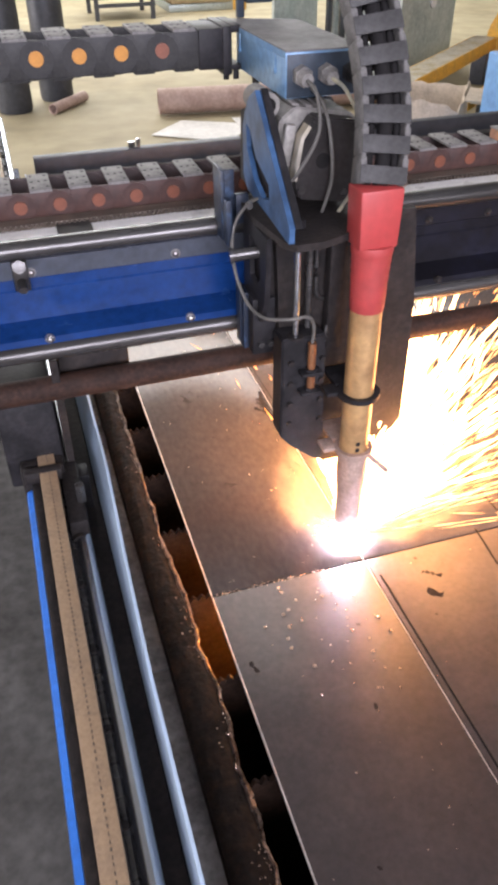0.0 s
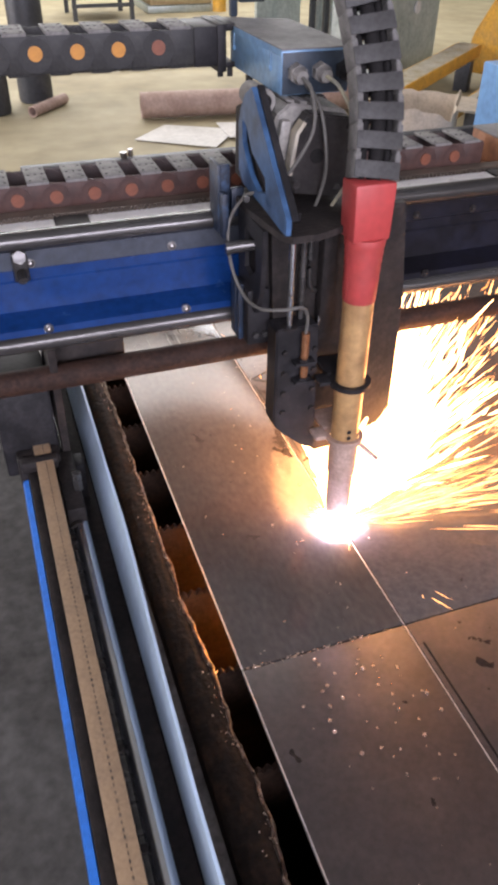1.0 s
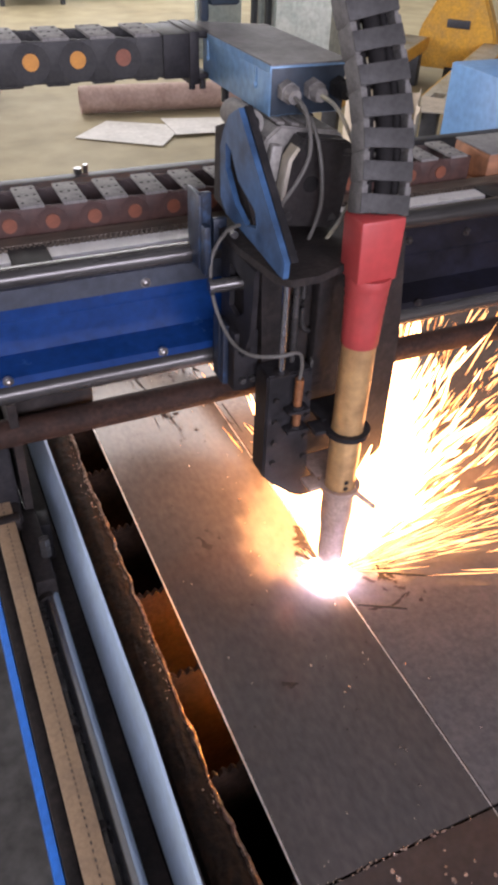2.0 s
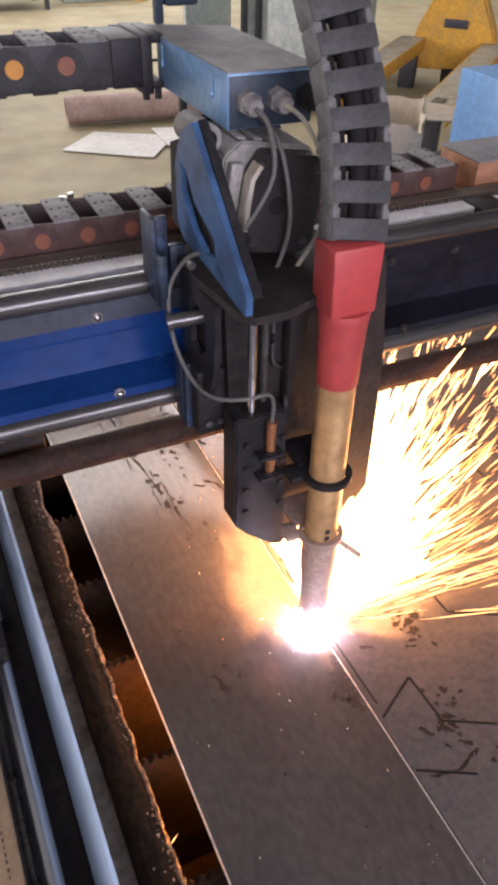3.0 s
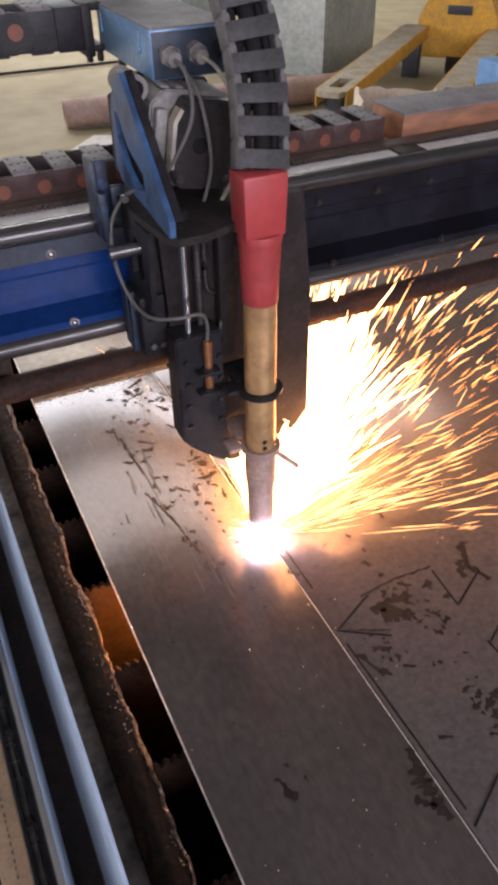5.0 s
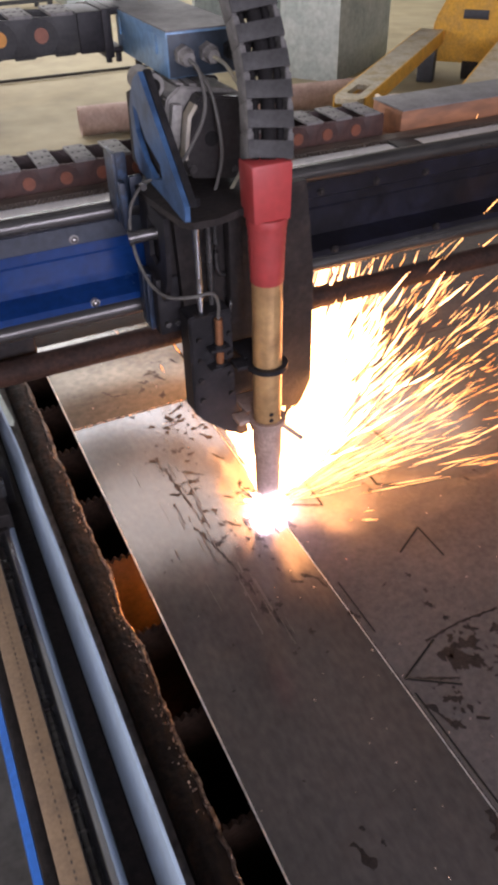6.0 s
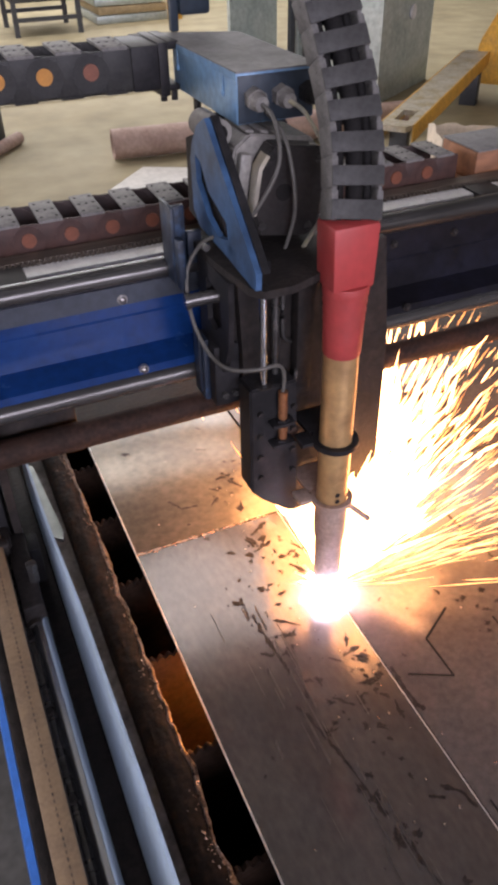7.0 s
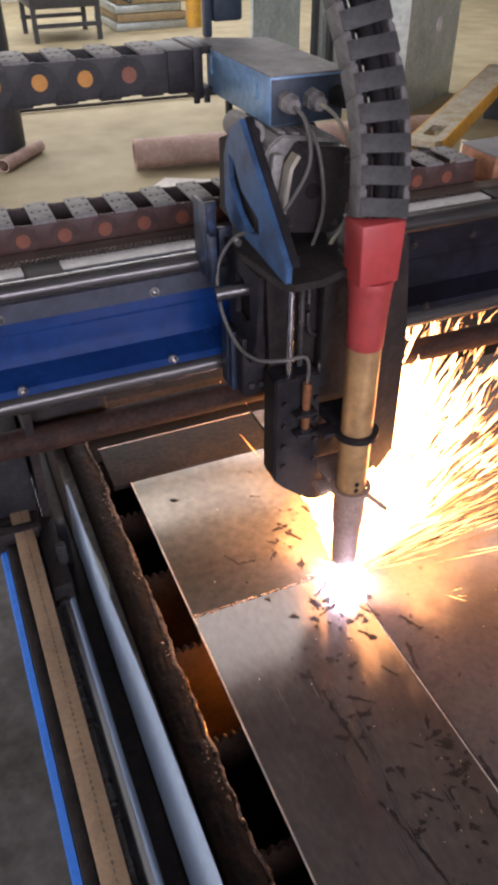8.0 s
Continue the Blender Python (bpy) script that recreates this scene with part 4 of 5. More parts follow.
def torch():
    t = thing("cutting_torch", "brass cutting torch with red rubber-taped head above the sheet", "cutting torch")
    RIDING.append(t)
    cx, cy = 0.3585, 0.702
    bm = B()
    bx(bm, cx - 0.0250, cx + 0.0240, cy - 0.0165, cy + 0.020, Z(-0.322), Z(-0.258), 0.0035)
    for v in bm.verts:
        if v.co.z < Z(-0.316):
            v.co.x = cx + (v.co.x - cx) * 0.92
    part("red_head", bm, M_RED, t, "red rubber block")
    bm = B()
    lathe(bm, cx, cy, [(Z(-0.3195), 0.0225), (Z(-0.3240), 0.0234), (Z(-0.330), 0.0228), (Z(-0.334), 0.0217), (Z(-0.338), 0.0224), (Z(-0.343), 0.0212), (Z(-0.348), 0.0219), (Z(-0.353), 0.0208), (Z(-0.358), 0.0213), (Z(-0.363), 0.0205), (Z(-0.370), 0.0206), (Z(-0.396), 0.0198), (Z(-0.3975), 0.0192)])
    part("red_sleeve", bm, M_RED, t, "wrinkled red tape sleeve")
    bm = B()
    lathe(bm, cx, cy, [(Z(-0.3965), 0.0184), (Z(-0.400), 0.0186), (Z(-0.596), 0.0185), (Z(-0.602), 0.0182)])
    part("barrel", bm, M_BRASS, t, "tarnished brass barrel")
    # nozzle colour is paled to hold the arc's glare
    bm = B()
    lathe(bm, cx, cy, [(Z(-0.602), 0.0198), (Z(-0.640), 0.0198), (Z(-0.655), 0.0190), (Z(-0.662), 0.0176), (Z(-0.715), 0.0168), (Z(-0.735), 0.0152), (Z(-0.7375), 0.0135)])
    part("nozzle", bm, M_NOZZLE, t, "heat-coloured nozzle, its colour paled for the arc's glare")
    # clamps
    for z, w in ((-0.512, 0.0262), (-0.597, 0.0250)):
        bm = B()
        ring = [(cx + w * math.cos(a), cy + w * math.sin(a)) for a in [2 * math.pi * i / 28 for i in range(28)]]
        hole = [(cx + 0.0196 * math.cos(a), cy + 0.0196 * math.sin(a)) for a in [2 * math.pi * i / 28 for i in range(28)]]
        prism(bm, ring, "z", Z(z - 0.0032), Z(z + 0.0032), hole)
        bx(bm, cx - 0.040, cx - 0.0215, cy + 0.002, cy + 0.026, Z(z - 0.003), Z(z + 0.003), 0.0012)
        bx(bm, cx - 0.022, cx + 0.022, cy + 0.0205, 0.767, Z(z - 0.003), Z(z + 0.003), 0.001)
        part("clamp", bm, M_CARR if z > -0.55 else M_NOZZLE, t, "black clamp ring" if z > -0.55 else "heat-browned clamp ring")
    bm = B()
    cyl(bm, (cx + 0.015, cy - 0.012, Z(-0.604)), (cx + 0.042, cy - 0.020, Z(-0.632)), 0.0036, seg=10)
    part("clamp_lever", bm, M_NOZZLE, t)
    # side hose behind the sleeve and the number on the barrel
    bm = B()
    sweep(bm, [(cx + 0.032, cy + 0.025, Z(-0.25)), (cx + 0.033, cy + 0.028, Z(-0.33)), (cx + 0.030, cy + 0.025, Z(-0.42))], 0.0045)
    part("hose", bm, M_CABLE, t)
    for dz in (0.0, 0.0095):
        bm = B()
        bmesh.ops.create_cone(bm, segments=14, radius1=0.0030, radius2=0.0030, depth=0.0008, cap_ends=True, matrix=Matrix.Translation((cx - 0.0035, cy - 0.0191, Z(-0.588 + dz))) @ Matrix.Rotation(radians(90), 4, "X"))
        part("stamp", bm, M_SMUT, t)
    return t


torch()


def carriage():
    t = thing("torch_carriage", "black steel torch carriage with slide block on the gantry", "carriage")
    RIDING.append(t)
    # backing plate with its cut corners
    bm = B()
    prism(bm, [(0.272, Z(-0.315)), (0.446, Z(-0.315)), (0.460, Z(-0.44)), (0.462, Z(-0.618)), (0.442, Z(-0.645)), (0.432, Z(-0.650)), (0.428, Z(-0.665)), (0.347, Z(-0.668)), (0.285, Z(-0.61))], "y", 0.770, 0.782)
    part("back_plate", bm, M_SOOT, t)
    bm = B()
    bx(bm, 0.262, 0.452, 0.782, 0.827, Z(-0.46), Z(-0.330), 0.003)
    part("slide_body", bm, M_SOOT, t)
    # top plate that carries the motor
    bm = B()
    prism(bm, [(0.252, 0.79), (0.260, 0.712), (0.270, 0.698), (0.300, 0.698), (0.340, 0.714), (0.395, 0.750), (0.395, 0.86), (0.252, 0.86)], "z", Z(-0.318), Z(-0.310))
    part("top_plate", bm, M_SOOT, t)
    # pierced left cheek
    bm = B()
    prism(bm, [(0.828, Z(-0.318)), (0.742, Z(-0.318)), (0.748, Z(-0.395)), (0.765, Z(-0.43)), (0.828, Z(-0.43))], "x", 0.252, 0.258,
          [(0.805, Z(-0.335)), (0.768, Z(-0.340)), (0.765, Z(-0.375)), (0.785, Z(-0.39)), (0.805, Z(-0.385))])
    part("left_cheek", bm, M_CARR, t)
    # blue wheel brackets on the left: over the upper rail and at the lower rail
    bm = B()
    bx(bm, 0.2255, 0.2305, 0.828, 0.862, Z(-0.350), Z(-0.268), 0.0015)
    bx(bm, 0.2305, 0.246, 0.843, 0.849, Z(-0.345), Z(-0.272), 0.0015)
    bx(bm, 0.2275, 0.2350, 0.815, 0.829, Z(-0.352), Z(-0.298), 0.0015)
    bx(bm, 0.246, 0.262, 0.838, 0.846, Z(-0.335), Z(-0.300), 0.0015)
    part("upper_bracket", bm, M_BRACKET_DARK, t, "chipped blue wheel bracket")
    bm = B()
    bx(bm, 0.2390, 0.2460, 0.790, 0.822, Z(-0.478), Z(-0.402), 0.0015)
    bx(bm, 0.2370, 0.2392, 0.798, 0.812, Z(-0.470), Z(-0.396), 0.0005)
    part("lower_bracket", bm, M_BRACKET_DARK, t, "chipped blue wheel bracket")
    bm = B()
    bx(bm, 0.246, 0.275, 0.775, 0.822, Z(-0.480), Z(-0.405), 0.002)
    part("lower_block", bm, M_CARR, t)
    for x, z in ((0.256, -0.425), (0.268, -0.465), (0.256, -0.465), (0.242, -0.29)):
        bm = B()
        cyl(bm, (x, 0.770, Z(z)), (x, 0.777, Z(z)), 0.004, seg=6)
        part("bolt", bm, M_RAIL, t)
    # cross pin
    bm = B()
    cyl(bm, (0.229, 0.800, Z(-0.357)), (0.262, 0.792, Z(-0.353)), 0.0075, seg=18)
    cyl(bm, (0.226, 0.8005, Z(-0.3573)), (0.230, 0.800, Z(-0.357)), 0.009, seg=18)
    part("cross_pin", bm, M_RAIL, t, "knurled steel pin")
    # guide rods of the slide
    bm = B()
    cyl(bm, (0.2885, 0.742, Z(-0.445)), (0.2885, 0.742, Z(-0.305)), 0.0042, seg=16)
    part("guide_rod", bm, M_CHROME, t, "bright steel rod")
    bm = B()
    cyl(bm, (0.3105, 0.760, Z(-0.46)), (0.3105, 0.760, Z(-0.318)), 0.0042, seg=16)
    part("lead_screw", bm, M_RAIL, t)
    bm = B()
    cyl(bm, (0.2885, 0.742, Z(-0.309)), (0.2885, 0.742, Z(-0.300)), 0.0075, seg=6)
    part("rod_nut", bm, M_CARR, t)
    # torch block with bolt heads
    bm = B()
    prism(bm, [(0.270, Z(-0.443)), (0.326, Z(-0.443)), (0.331, Z(-0.636)), (0.318, Z(-0.632)), (0.284, Z(-0.602)), (0.270, Z(-0.585))], "y", 0.736, 0.769)
    bmesh.ops.bevel(bm, geom=list(bm.edges), offset=0.002, segments=2, affect="EDGES")
    part("torch_block", bm, M_CARR, t)
    bm = B()
    cyl(bm, (0.2885, 0.742, Z(-0.4425)), (0.2885, 0.742, Z(-0.4445)), 0.010, seg=20)
    part("rod_seat", bm, M_SOOT, t)
    for z in (-0.475, -0.505, -0.535, -0.565):
        for x in (0.281, 0.3215):
            bm = B()
            cyl(bm, (x, 0.7315, Z(z)), (x, 0.7365, Z(z)), 0.0036, seg=6)
            part("bolt", bm, M_SOOT, t)
    # raised key plate and adjusting link
    bm = B()
    bx(bm, 0.333, 0.352, 0.752, 0.769, Z(-0.475), Z(-0.335), 0.003)
    part("key_plate", bm, M_SOOT, t)
    bm = B()
    sweep(bm, [(0.352, 0.762, Z(-0.432)), (0.338, 0.757, Z(-0.437)), (0.330, 0.753, Z(-0.462)), (0.322, 0.75, Z(-0.470))], 0.003)
    sweep(bm, [(0.3205, 0.762, Z(-0.32)), (0.3205, 0.762, Z(-0.395)), (0.330, 0.762, Z(-0.41))], 0.0028)
    part("link_rod", bm, M_RAIL, t)
    # height sensor
    bm = B()
    cyl(bm, (0.3055, 0.729, Z(-0.512)), (0.3055, 0.729, Z(-0.448)), 0.0050, seg=16)
    part("height_sensor", bm, M_COPPER, t, "copper height sensor")
    for z in (-0.488, -0.515):
        bm = B()
        bx(bm, 0.291, 0.318, 0.720, 0.7385, Z(z - 0.002), Z(z + 0.002), 0.0008)
        cyl(bm, (0.3055, 0.729, Z(z - 0.004)), (0.3055, 0.729, Z(z + 0.005)), 0.0078, seg=6)
        part("sensor_clip", bm, M_CARR, t)
    # sensor cable looping to the left
    bm = B()
    sweep(bm, [(0.3055, 0.729, Z(-0.448)), (0.3055, 0.727, Z(-0.425)), (0.296, 0.722, Z(-0.409)), (0.272, 0.722, Z(-0.408)), (0.249, 0.742, Z(-0.412)), (0.238, 0.772, Z(-0.405)),
               (0.232, 0.800, Z(-0.375)), (0.236, 0.818, Z(-0.335)), (0.252, 0.815, Z(-0.305)), (0.268, 0.80, Z(-0.292)), (0.285, 0.80, Z(-0.285))], 0.0021)
    part("sensor_cable", bm, M_CABLE, t, "grey sensor cable")
    # triangular motor bracket with its slot
    bm = B()
    prism(bm, [(0.815, Z(-0.184)), (0.838, Z(-0.196)), (0.852, Z(-0.214)), (0.860, Z(-0.232)), (0.858, Z(-0.284)), (0.842, Z(-0.297)), (0.770, Z(-0.302)), (0.712, Z(-0.3085)), (0.700, Z(-0.3085)), (0.699, Z(-0.292))], "x", 0.262, 0.268,
          [(0.846, Z(-0.224)), (0.832, Z(-0.228)), (0.812, Z(-0.252)), (0.768, Z(-0.268)), (0.764, Z(-0.284)), (0.790, Z(-0.290)), (0.818, Z(-0.278)), (0.845, Z(-0.250))])
    part("motor_bracket", bm, M_BRACKET, t, "chipped blue triangular bracket with a slot")
    bm = B()
    prism(bm, [(0.850, Z(-0.205)), (0.895, Z(-0.222)), (0.898, Z(-0.300)), (0.80, Z(-0.309)), (0.79, Z(-0.290))], "x", 0.2705, 0.2745)
    part("bracket_web", bm, M_SOOT, t)
    bm = B()
    prism(bm, [(0.813, Z(-0.182)), (0.820, Z(-0.186)), (0.705, Z(-0.296)), (0.697, Z(-0.292))], "x", 0.2682, 0.2760)
    part("bracket_flange", bm, M_CARR, t)
    return t


carriage()


def motor():
    t = thing("stepper_motor", "square black stepper motor with cast grey flanks on the carriage", "stepper motor")
    RIDING.append(t)
    m = Matrix.Translation((0.333, 0.0, Z(-0.256))) @ Matrix.Rotation(radians(9), 4, "Y")
    s = 0.0455

    def outline(h, c):
        return [(-h + c, h), (-h, h - c), (-h, -h + c), (-h + c, -h), (h - c, -h), (h, -h + c), (h, h - c), (h - c, h)]

    def block(name, h, c, y0, y1, material, label=""):
        bm = B()
        prism(bm, outline(h, c), "y", y0, y1)
        bmesh.ops.bevel(bm, geom=list(bm.edges), offset=0.002, segments=2, affect="EDGES")
        bmesh.ops.transform(bm, matrix=m, verts=bm.verts)
        return part(name, bm, material, t, label)
    bm = B()
    prism(bm, [(-s * 0.40, s * 0.98), (-s * 0.62, s * 0.55), (-s * 0.62, -s * 0.55), (-s * 0.42, -s * 0.98), (s * 0.76, -s * 0.98), (s * 0.98, -s * 0.76), (s * 0.98, s * 0.76), (s * 0.76, s * 0.98)], "y", 0.790, 0.812)
    bmesh.ops.bevel(bm, geom=list(bm.edges), offset=0.002, segments=2, affect="EDGES")
    bmesh.ops.transform(bm, matrix=m, verts=bm.verts)
    part("rear_cap", bm, M_MOTOR, t, "black end cap")
    block("stator", s * 1.06, 0.014, 0.812, 0.873, M_MOTOR_CAST, "cast grey motor body")
    block("front_cap", s, 0.010, 0.873, 0.893, M_MOTOR)
    bm = B()
    prism(bm, outline(s * 1.05, 0.004), "y", 0.893, 0.903)
    bmesh.ops.transform(bm, matrix=m, verts=bm.verts)
    part("flange", bm, M_CARR, t)
    for i in (-1, 1):
        for j in (-1, 1):
            bm = B()
            x = 0.034 if i > 0 else -0.019
            cyl(bm, m @ Vector((x, 0.791, j * 0.034)), m @ Vector((x, 0.7885, j * 0.034)), 0.0045, seg=12)
            part("cap_screw", bm, M_RAIL, t)
    bm = B()
    cyl(bm, m @ Vector((0, 0.791, 0.0)), m @ Vector((0, 0.7893, 0.0)), 0.0085, seg=20)
    part("shaft_hole", bm, M_KERF, t)
    for x in (-0.032, -0.016, 0.0):
        bm = B()
        bx(bm, x - 0.005, x + 0.005, 0.816, 0.87, s * 1.05, s * 1.13, 0.002, m)
        part("casting_rib", bm, M_MOTOR_CAST, t)
    bm = B()
    bx(bm, -s * 0.98, -s * 0.70, 0.802, 0.813, -s * 0.40, s * 0.70, 0.003, m)
    part("casting_step", bm, M_MOTOR_CAST, t)
    bm = B()
    prism(bm, [(-s * 0.69, -s * 0.52), (-s * 0.60, -s * 0.52), (-s * 0.60, s * 0.46), (-s * 0.46, s * 0.74), (-s * 0.54, s * 0.78), (-s * 0.69, s * 0.50)], "y", 0.788, 0.803)
    bmesh.ops.transform(bm, matrix=m, verts=bm.verts)
    part("bare_edge", bm, M_FORK, t, "bare cast edge of the cap")
    bm = B()
    cyl(bm, (0.281, 0.826, Z(-0.203)), (0.281, 0.875, Z(-0.203)), 0.0135, seg=20)
    lug = part("mounting_lug", bm, M_MOTOR_CAST, t, "cast corner lug")
    bm = B()
    cyl(bm, (0.281, 0.8245, Z(-0.203)), (0.281, 0.8275, Z(-0.203)), 0.0085, seg=16)
    part("lug_hole", bm, M_KERF, lug)
    # spur under the flange that reaches the rack
    bm = B()
    cyl(bm, m @ Vector((0, 0.903, 0)), m @ Vector((0, 0.968, 0)), 0.02, seg=20)
    part("gear_case", bm, M_CARR, t)
    return t


motor()


def junction_box():
    t = thing("junction_box", "blue sheet-steel junction box with dusty grey lid and three cable glands", "junction box")
    RIDING.append(t)
    bm = B()
    bx(bm, 0.3035, 0.3865, 0.834, 1.018, Z(-0.200), Z(-0.1535), 0.001)
    box = part("housing", bm, M_BOX_BLUE, t, "blue painted housing")
    # front plate is a darker blue than the housing's sides
    bm = B()
    bx(bm, 0.3045, 0.3855, 0.8325, 0.8340, Z(-0.199), Z(-0.156), 0.0004)
    part("front_face", bm, M_BOX_DARK, t, "dark blue face")
    bm = B()
    prism(bm, [(0.3020, 0.830), (0.3890, 0.830), (0.3890, 1.03), (0.292, 1.075), (0.270, 1.075), (0.3020, 1.018)], "z", Z(-0.1530), Z(-0.1515))
    part("lid", bm, M_LID, t, "dusty grey lid")
    bm = B()
    bx(bm, 0.3020, 0.3030, 0.8325, 1.018, Z(-0.160), Z(-0.1532))
    part("lid_flange", bm, M_BOX_BLUE, t)
    for y in (0.868, 1.0):
        bm = B()
        ball(bm, (0.3025, y, Z(-0.177)), 0.0036, 12, (0.6, 1, 1))
        bx(bm, 0.3015, 0.3030, y - 0.003, y + 0.003, Z(-0.176), Z(-0.159), 0.0008)
        part("lid_screw", bm, M_BOX_BLUE, t)
    for i, x in enumerate((0.3205, 0.3495, 0.3785)):
        bm = B()
        cyl(bm, (x, 0.833, Z(-0.176)), (x, 0.822, Z(-0.177)), 0.0108, seg=6)
        cyl(bm, (x, 0.822, Z(-0.177)), (x, 0.812, Z(-0.178)), 0.0088, 0.0070, seg=16)
        part("cable_gland", bm, M_PLASTIC_TOP if i < 2 else M_PLASTIC, t, "grey plastic cable gland")
    for pts, m in (([(0.3205, 0.813, -0.178), (0.3235, 0.792, -0.188), (0.3190, 0.772, -0.222), (0.2985, 0.776, -0.262), (0.285, 0.79, -0.285)], M_CABLE),
                   ([(0.3330, 0.834, -0.19), (0.3335, 0.795, -0.20), (0.3360, 0.776, -0.235), (0.3380, 0.775, -0.275), (0.330, 0.78, -0.312)], M_CABLE),
                   ([(0.3495, 0.813, -0.178), (0.3560, 0.790, -0.186), (0.3660, 0.770, -0.215), (0.3710, 0.765, -0.250), (0.3640, 0.768, -0.280), (0.348, 0.775, -0.312)], M_CABLE_Y),
                   ([(0.3785, 0.813, -0.178), (0.3850, 0.795, -0.190), (0.3880, 0.79, -0.23), (0.386, 0.80, -0.30)], M_CABLE)):
        bm = B()
        sweep(bm, [(x, y, Z(z)) for x, y, z in pts], 0.0021)
        part("cable", bm, m, t, "yellowed cable" if m is M_CABLE_Y else "grey cable")
    # hanging stud and the post behind
    bm = B()
    cyl(bm, (0.318, 0.985, Z(-0.222)), (0.318, 0.985, Z(-0.2)), 0.0045, seg=10)
    part("stud", bm, M_RAIL, t)
    bm = B()
    bx(bm, 0.345, 0.375, 0.90, 1.0, Z(-0.40), Z(-0.2005), 0.002)
    part("post", bm, M_CARR, t)
    bm = B()
    bx(bm, 0.318, 0.328, 1.060, 1.070, Z(-0.1515), Z(-0.06), 0.002)
    bx(bm, 0.328, 0.366, 1.055, 1.095, Z(-0.135), Z(-0.06), 0.004)
    part("lid_fitting", bm, M_BOX_DARK, t, "dark fitting with a pale strap")
    return t


junction_box()


# ---- things in the hall behind the machine ----
def gas_cylinder(x, y, h):
    t = thing("gas_cylinder", "dark grey upright gas cylinder on the concrete floor", "gas cylinder", "gas cylinders by the pipe", (x, y, 0))
    bm = B()
    lathe(bm, 0, 0, [(h + 0.10, 0.03), (h + 0.03, 0.05), (h - 0.02, 0.10), (h - 0.10, 0.128), (0.03, 0.130), (0.004, 0.122)])
    part("body", bm, M_DARKBG, t)
    bm = B()
    lathe(bm, 0, 0, [(h + 0.2, 0.02), (h + 0.19, 0.035), (h + 0.105, 0.035)], 16)
    part("cap", bm, M_DARKBG, t)
    return t


gas_cylinder(0.14, 6.38, 1.25)
gas_cylinder(0.485, 6.68, 1.35)


def pipe(name, label, p0, p1, r, wall=0.02, category="pipe"):
    t = thing(name, label, category)
    bm = B()
    d = (Vector(p1) - Vector(p0))
    m = Matrix.Translation(p0) @ d.to_track_quat("Z", "Y").to_matrix().to_4x4()
    ring = [(r * math.cos(2 * math.pi * i / 28), r * math.sin(2 * math.pi * i / 28)) for i in range(28)]
    hole = [((r - wall) * math.cos(2 * math.pi * i / 28), (r - wall) * math.sin(2 * math.pi * i / 28)) for i in range(28)]
    prism(bm, ring, "z", 0, d.length, hole)
    bmesh.ops.transform(bm, matrix=m, verts=bm.verts)
    part("tube", bm, M_PIPE, t)


pipe("steel_pipe", "thick rusty-brown steel pipe lying on the floor", (1.15, 5.90, 0.095), (3.1, 5.67, 0.095), 0.088)
pipe("pipe_offcut", "short grey-brown pipe offcut lying by the cylinders", (0.40, 6.17, 0.042), (0.68, 6.52, 0.042), 0.038, 0.006)


def floor_sheet(label, pts, z, name, material):
    t = thing(name, label, "sheet")
    bm = B()
    prism(bm, pts, "z", z, z + 0.004)
    part("leaf", bm, material, t)


floor_sheet("pale flat board lying on the floor before the pipe", [(0.98, 5.36), (1.26, 5.66), (1.72, 5.41), (1.45, 5.03)], 0.008, "floor_board", M_PAPER)
floor_sheet("long pale board lying on the floor", [(1.62, 5.58), (2.2, 5.45), (2.15, 5.15), (1.60, 5.2)], 0.016, "floor_board", M_PAPER)


def rod_on_floor():
    t = thing("steel_rod", "thin dark rod lying on the concrete floor", "rod")
    bm = B()
    cyl(bm, (0.4, 7.6, 0.018), (3.0, 7.5, 0.018), 0.012, seg=10)
    part("rod", bm, M_SOOT, t)


rod_on_floor()


def trolley():
    t = thing("work_trolley", "dark blue-grey steel trolley on thin legs", "trolley")
    x0, x1, y0, y1 = 1.35, 2.1, 10.5, 11.3
    bm = B()
    bx(bm, x0, x1, y0, y1, 0.32, 1.0, 0.02)
    part("bin", bm, M_DARKBG, t)
    for x in (x0 + 0.03, x1 - 0.03):
        for y in (y0 + 0.03, y1 - 0.03):
            bm = B()
            bx(bm, x - 0.025, x + 0.025, y - 0.025, y + 0.025, 0, 0.33)
            part("leg", bm, M_DARKBG, t)
    for y in (y0 + 0.02, y1 - 0.02):
        bm = B()
        bx(bm, x0, x1, y - 0.02, y + 0.02, 0.14, 0.18)
        part("stretcher", bm, M_DARKBG, t)
    bm = B()
    cyl(bm, (x1, 10.7, 0.5), (x1 + 0.35, 10.5, 0.35), 0.03, seg=10)
    cyl(bm, (x0, 10.7, 0.6), (x0 - 0.25, 10.4, 0.95), 0.03, seg=10)
    part("handle", bm, M_DARKBG, t)


trolley()


def board_stack():
    t = thing("board_stack", "stack of pale grey boards on the floor", "boards")
    for k in range(4):
        bm = B()
        bx(bm, 2.35 + 0.03 * (k % 2), 3.25 - 0.05 * (k % 3), 10.9, 12.0, 0.09 * k + 0.001, 0.09 * k + 0.085, 0.01)
        part("board", bm, M_WOOD if k % 2 else M_GALV, t)
    p = thing("hall_post", "round ochre post in the hall", "post")
    bm = B()
    cyl(bm, (3.3, 10.9, 0), (3.3, 10.9, 5.9), 0.09, seg=20)
    part("shaft", bm, M_YELLOW, p)


board_stack()


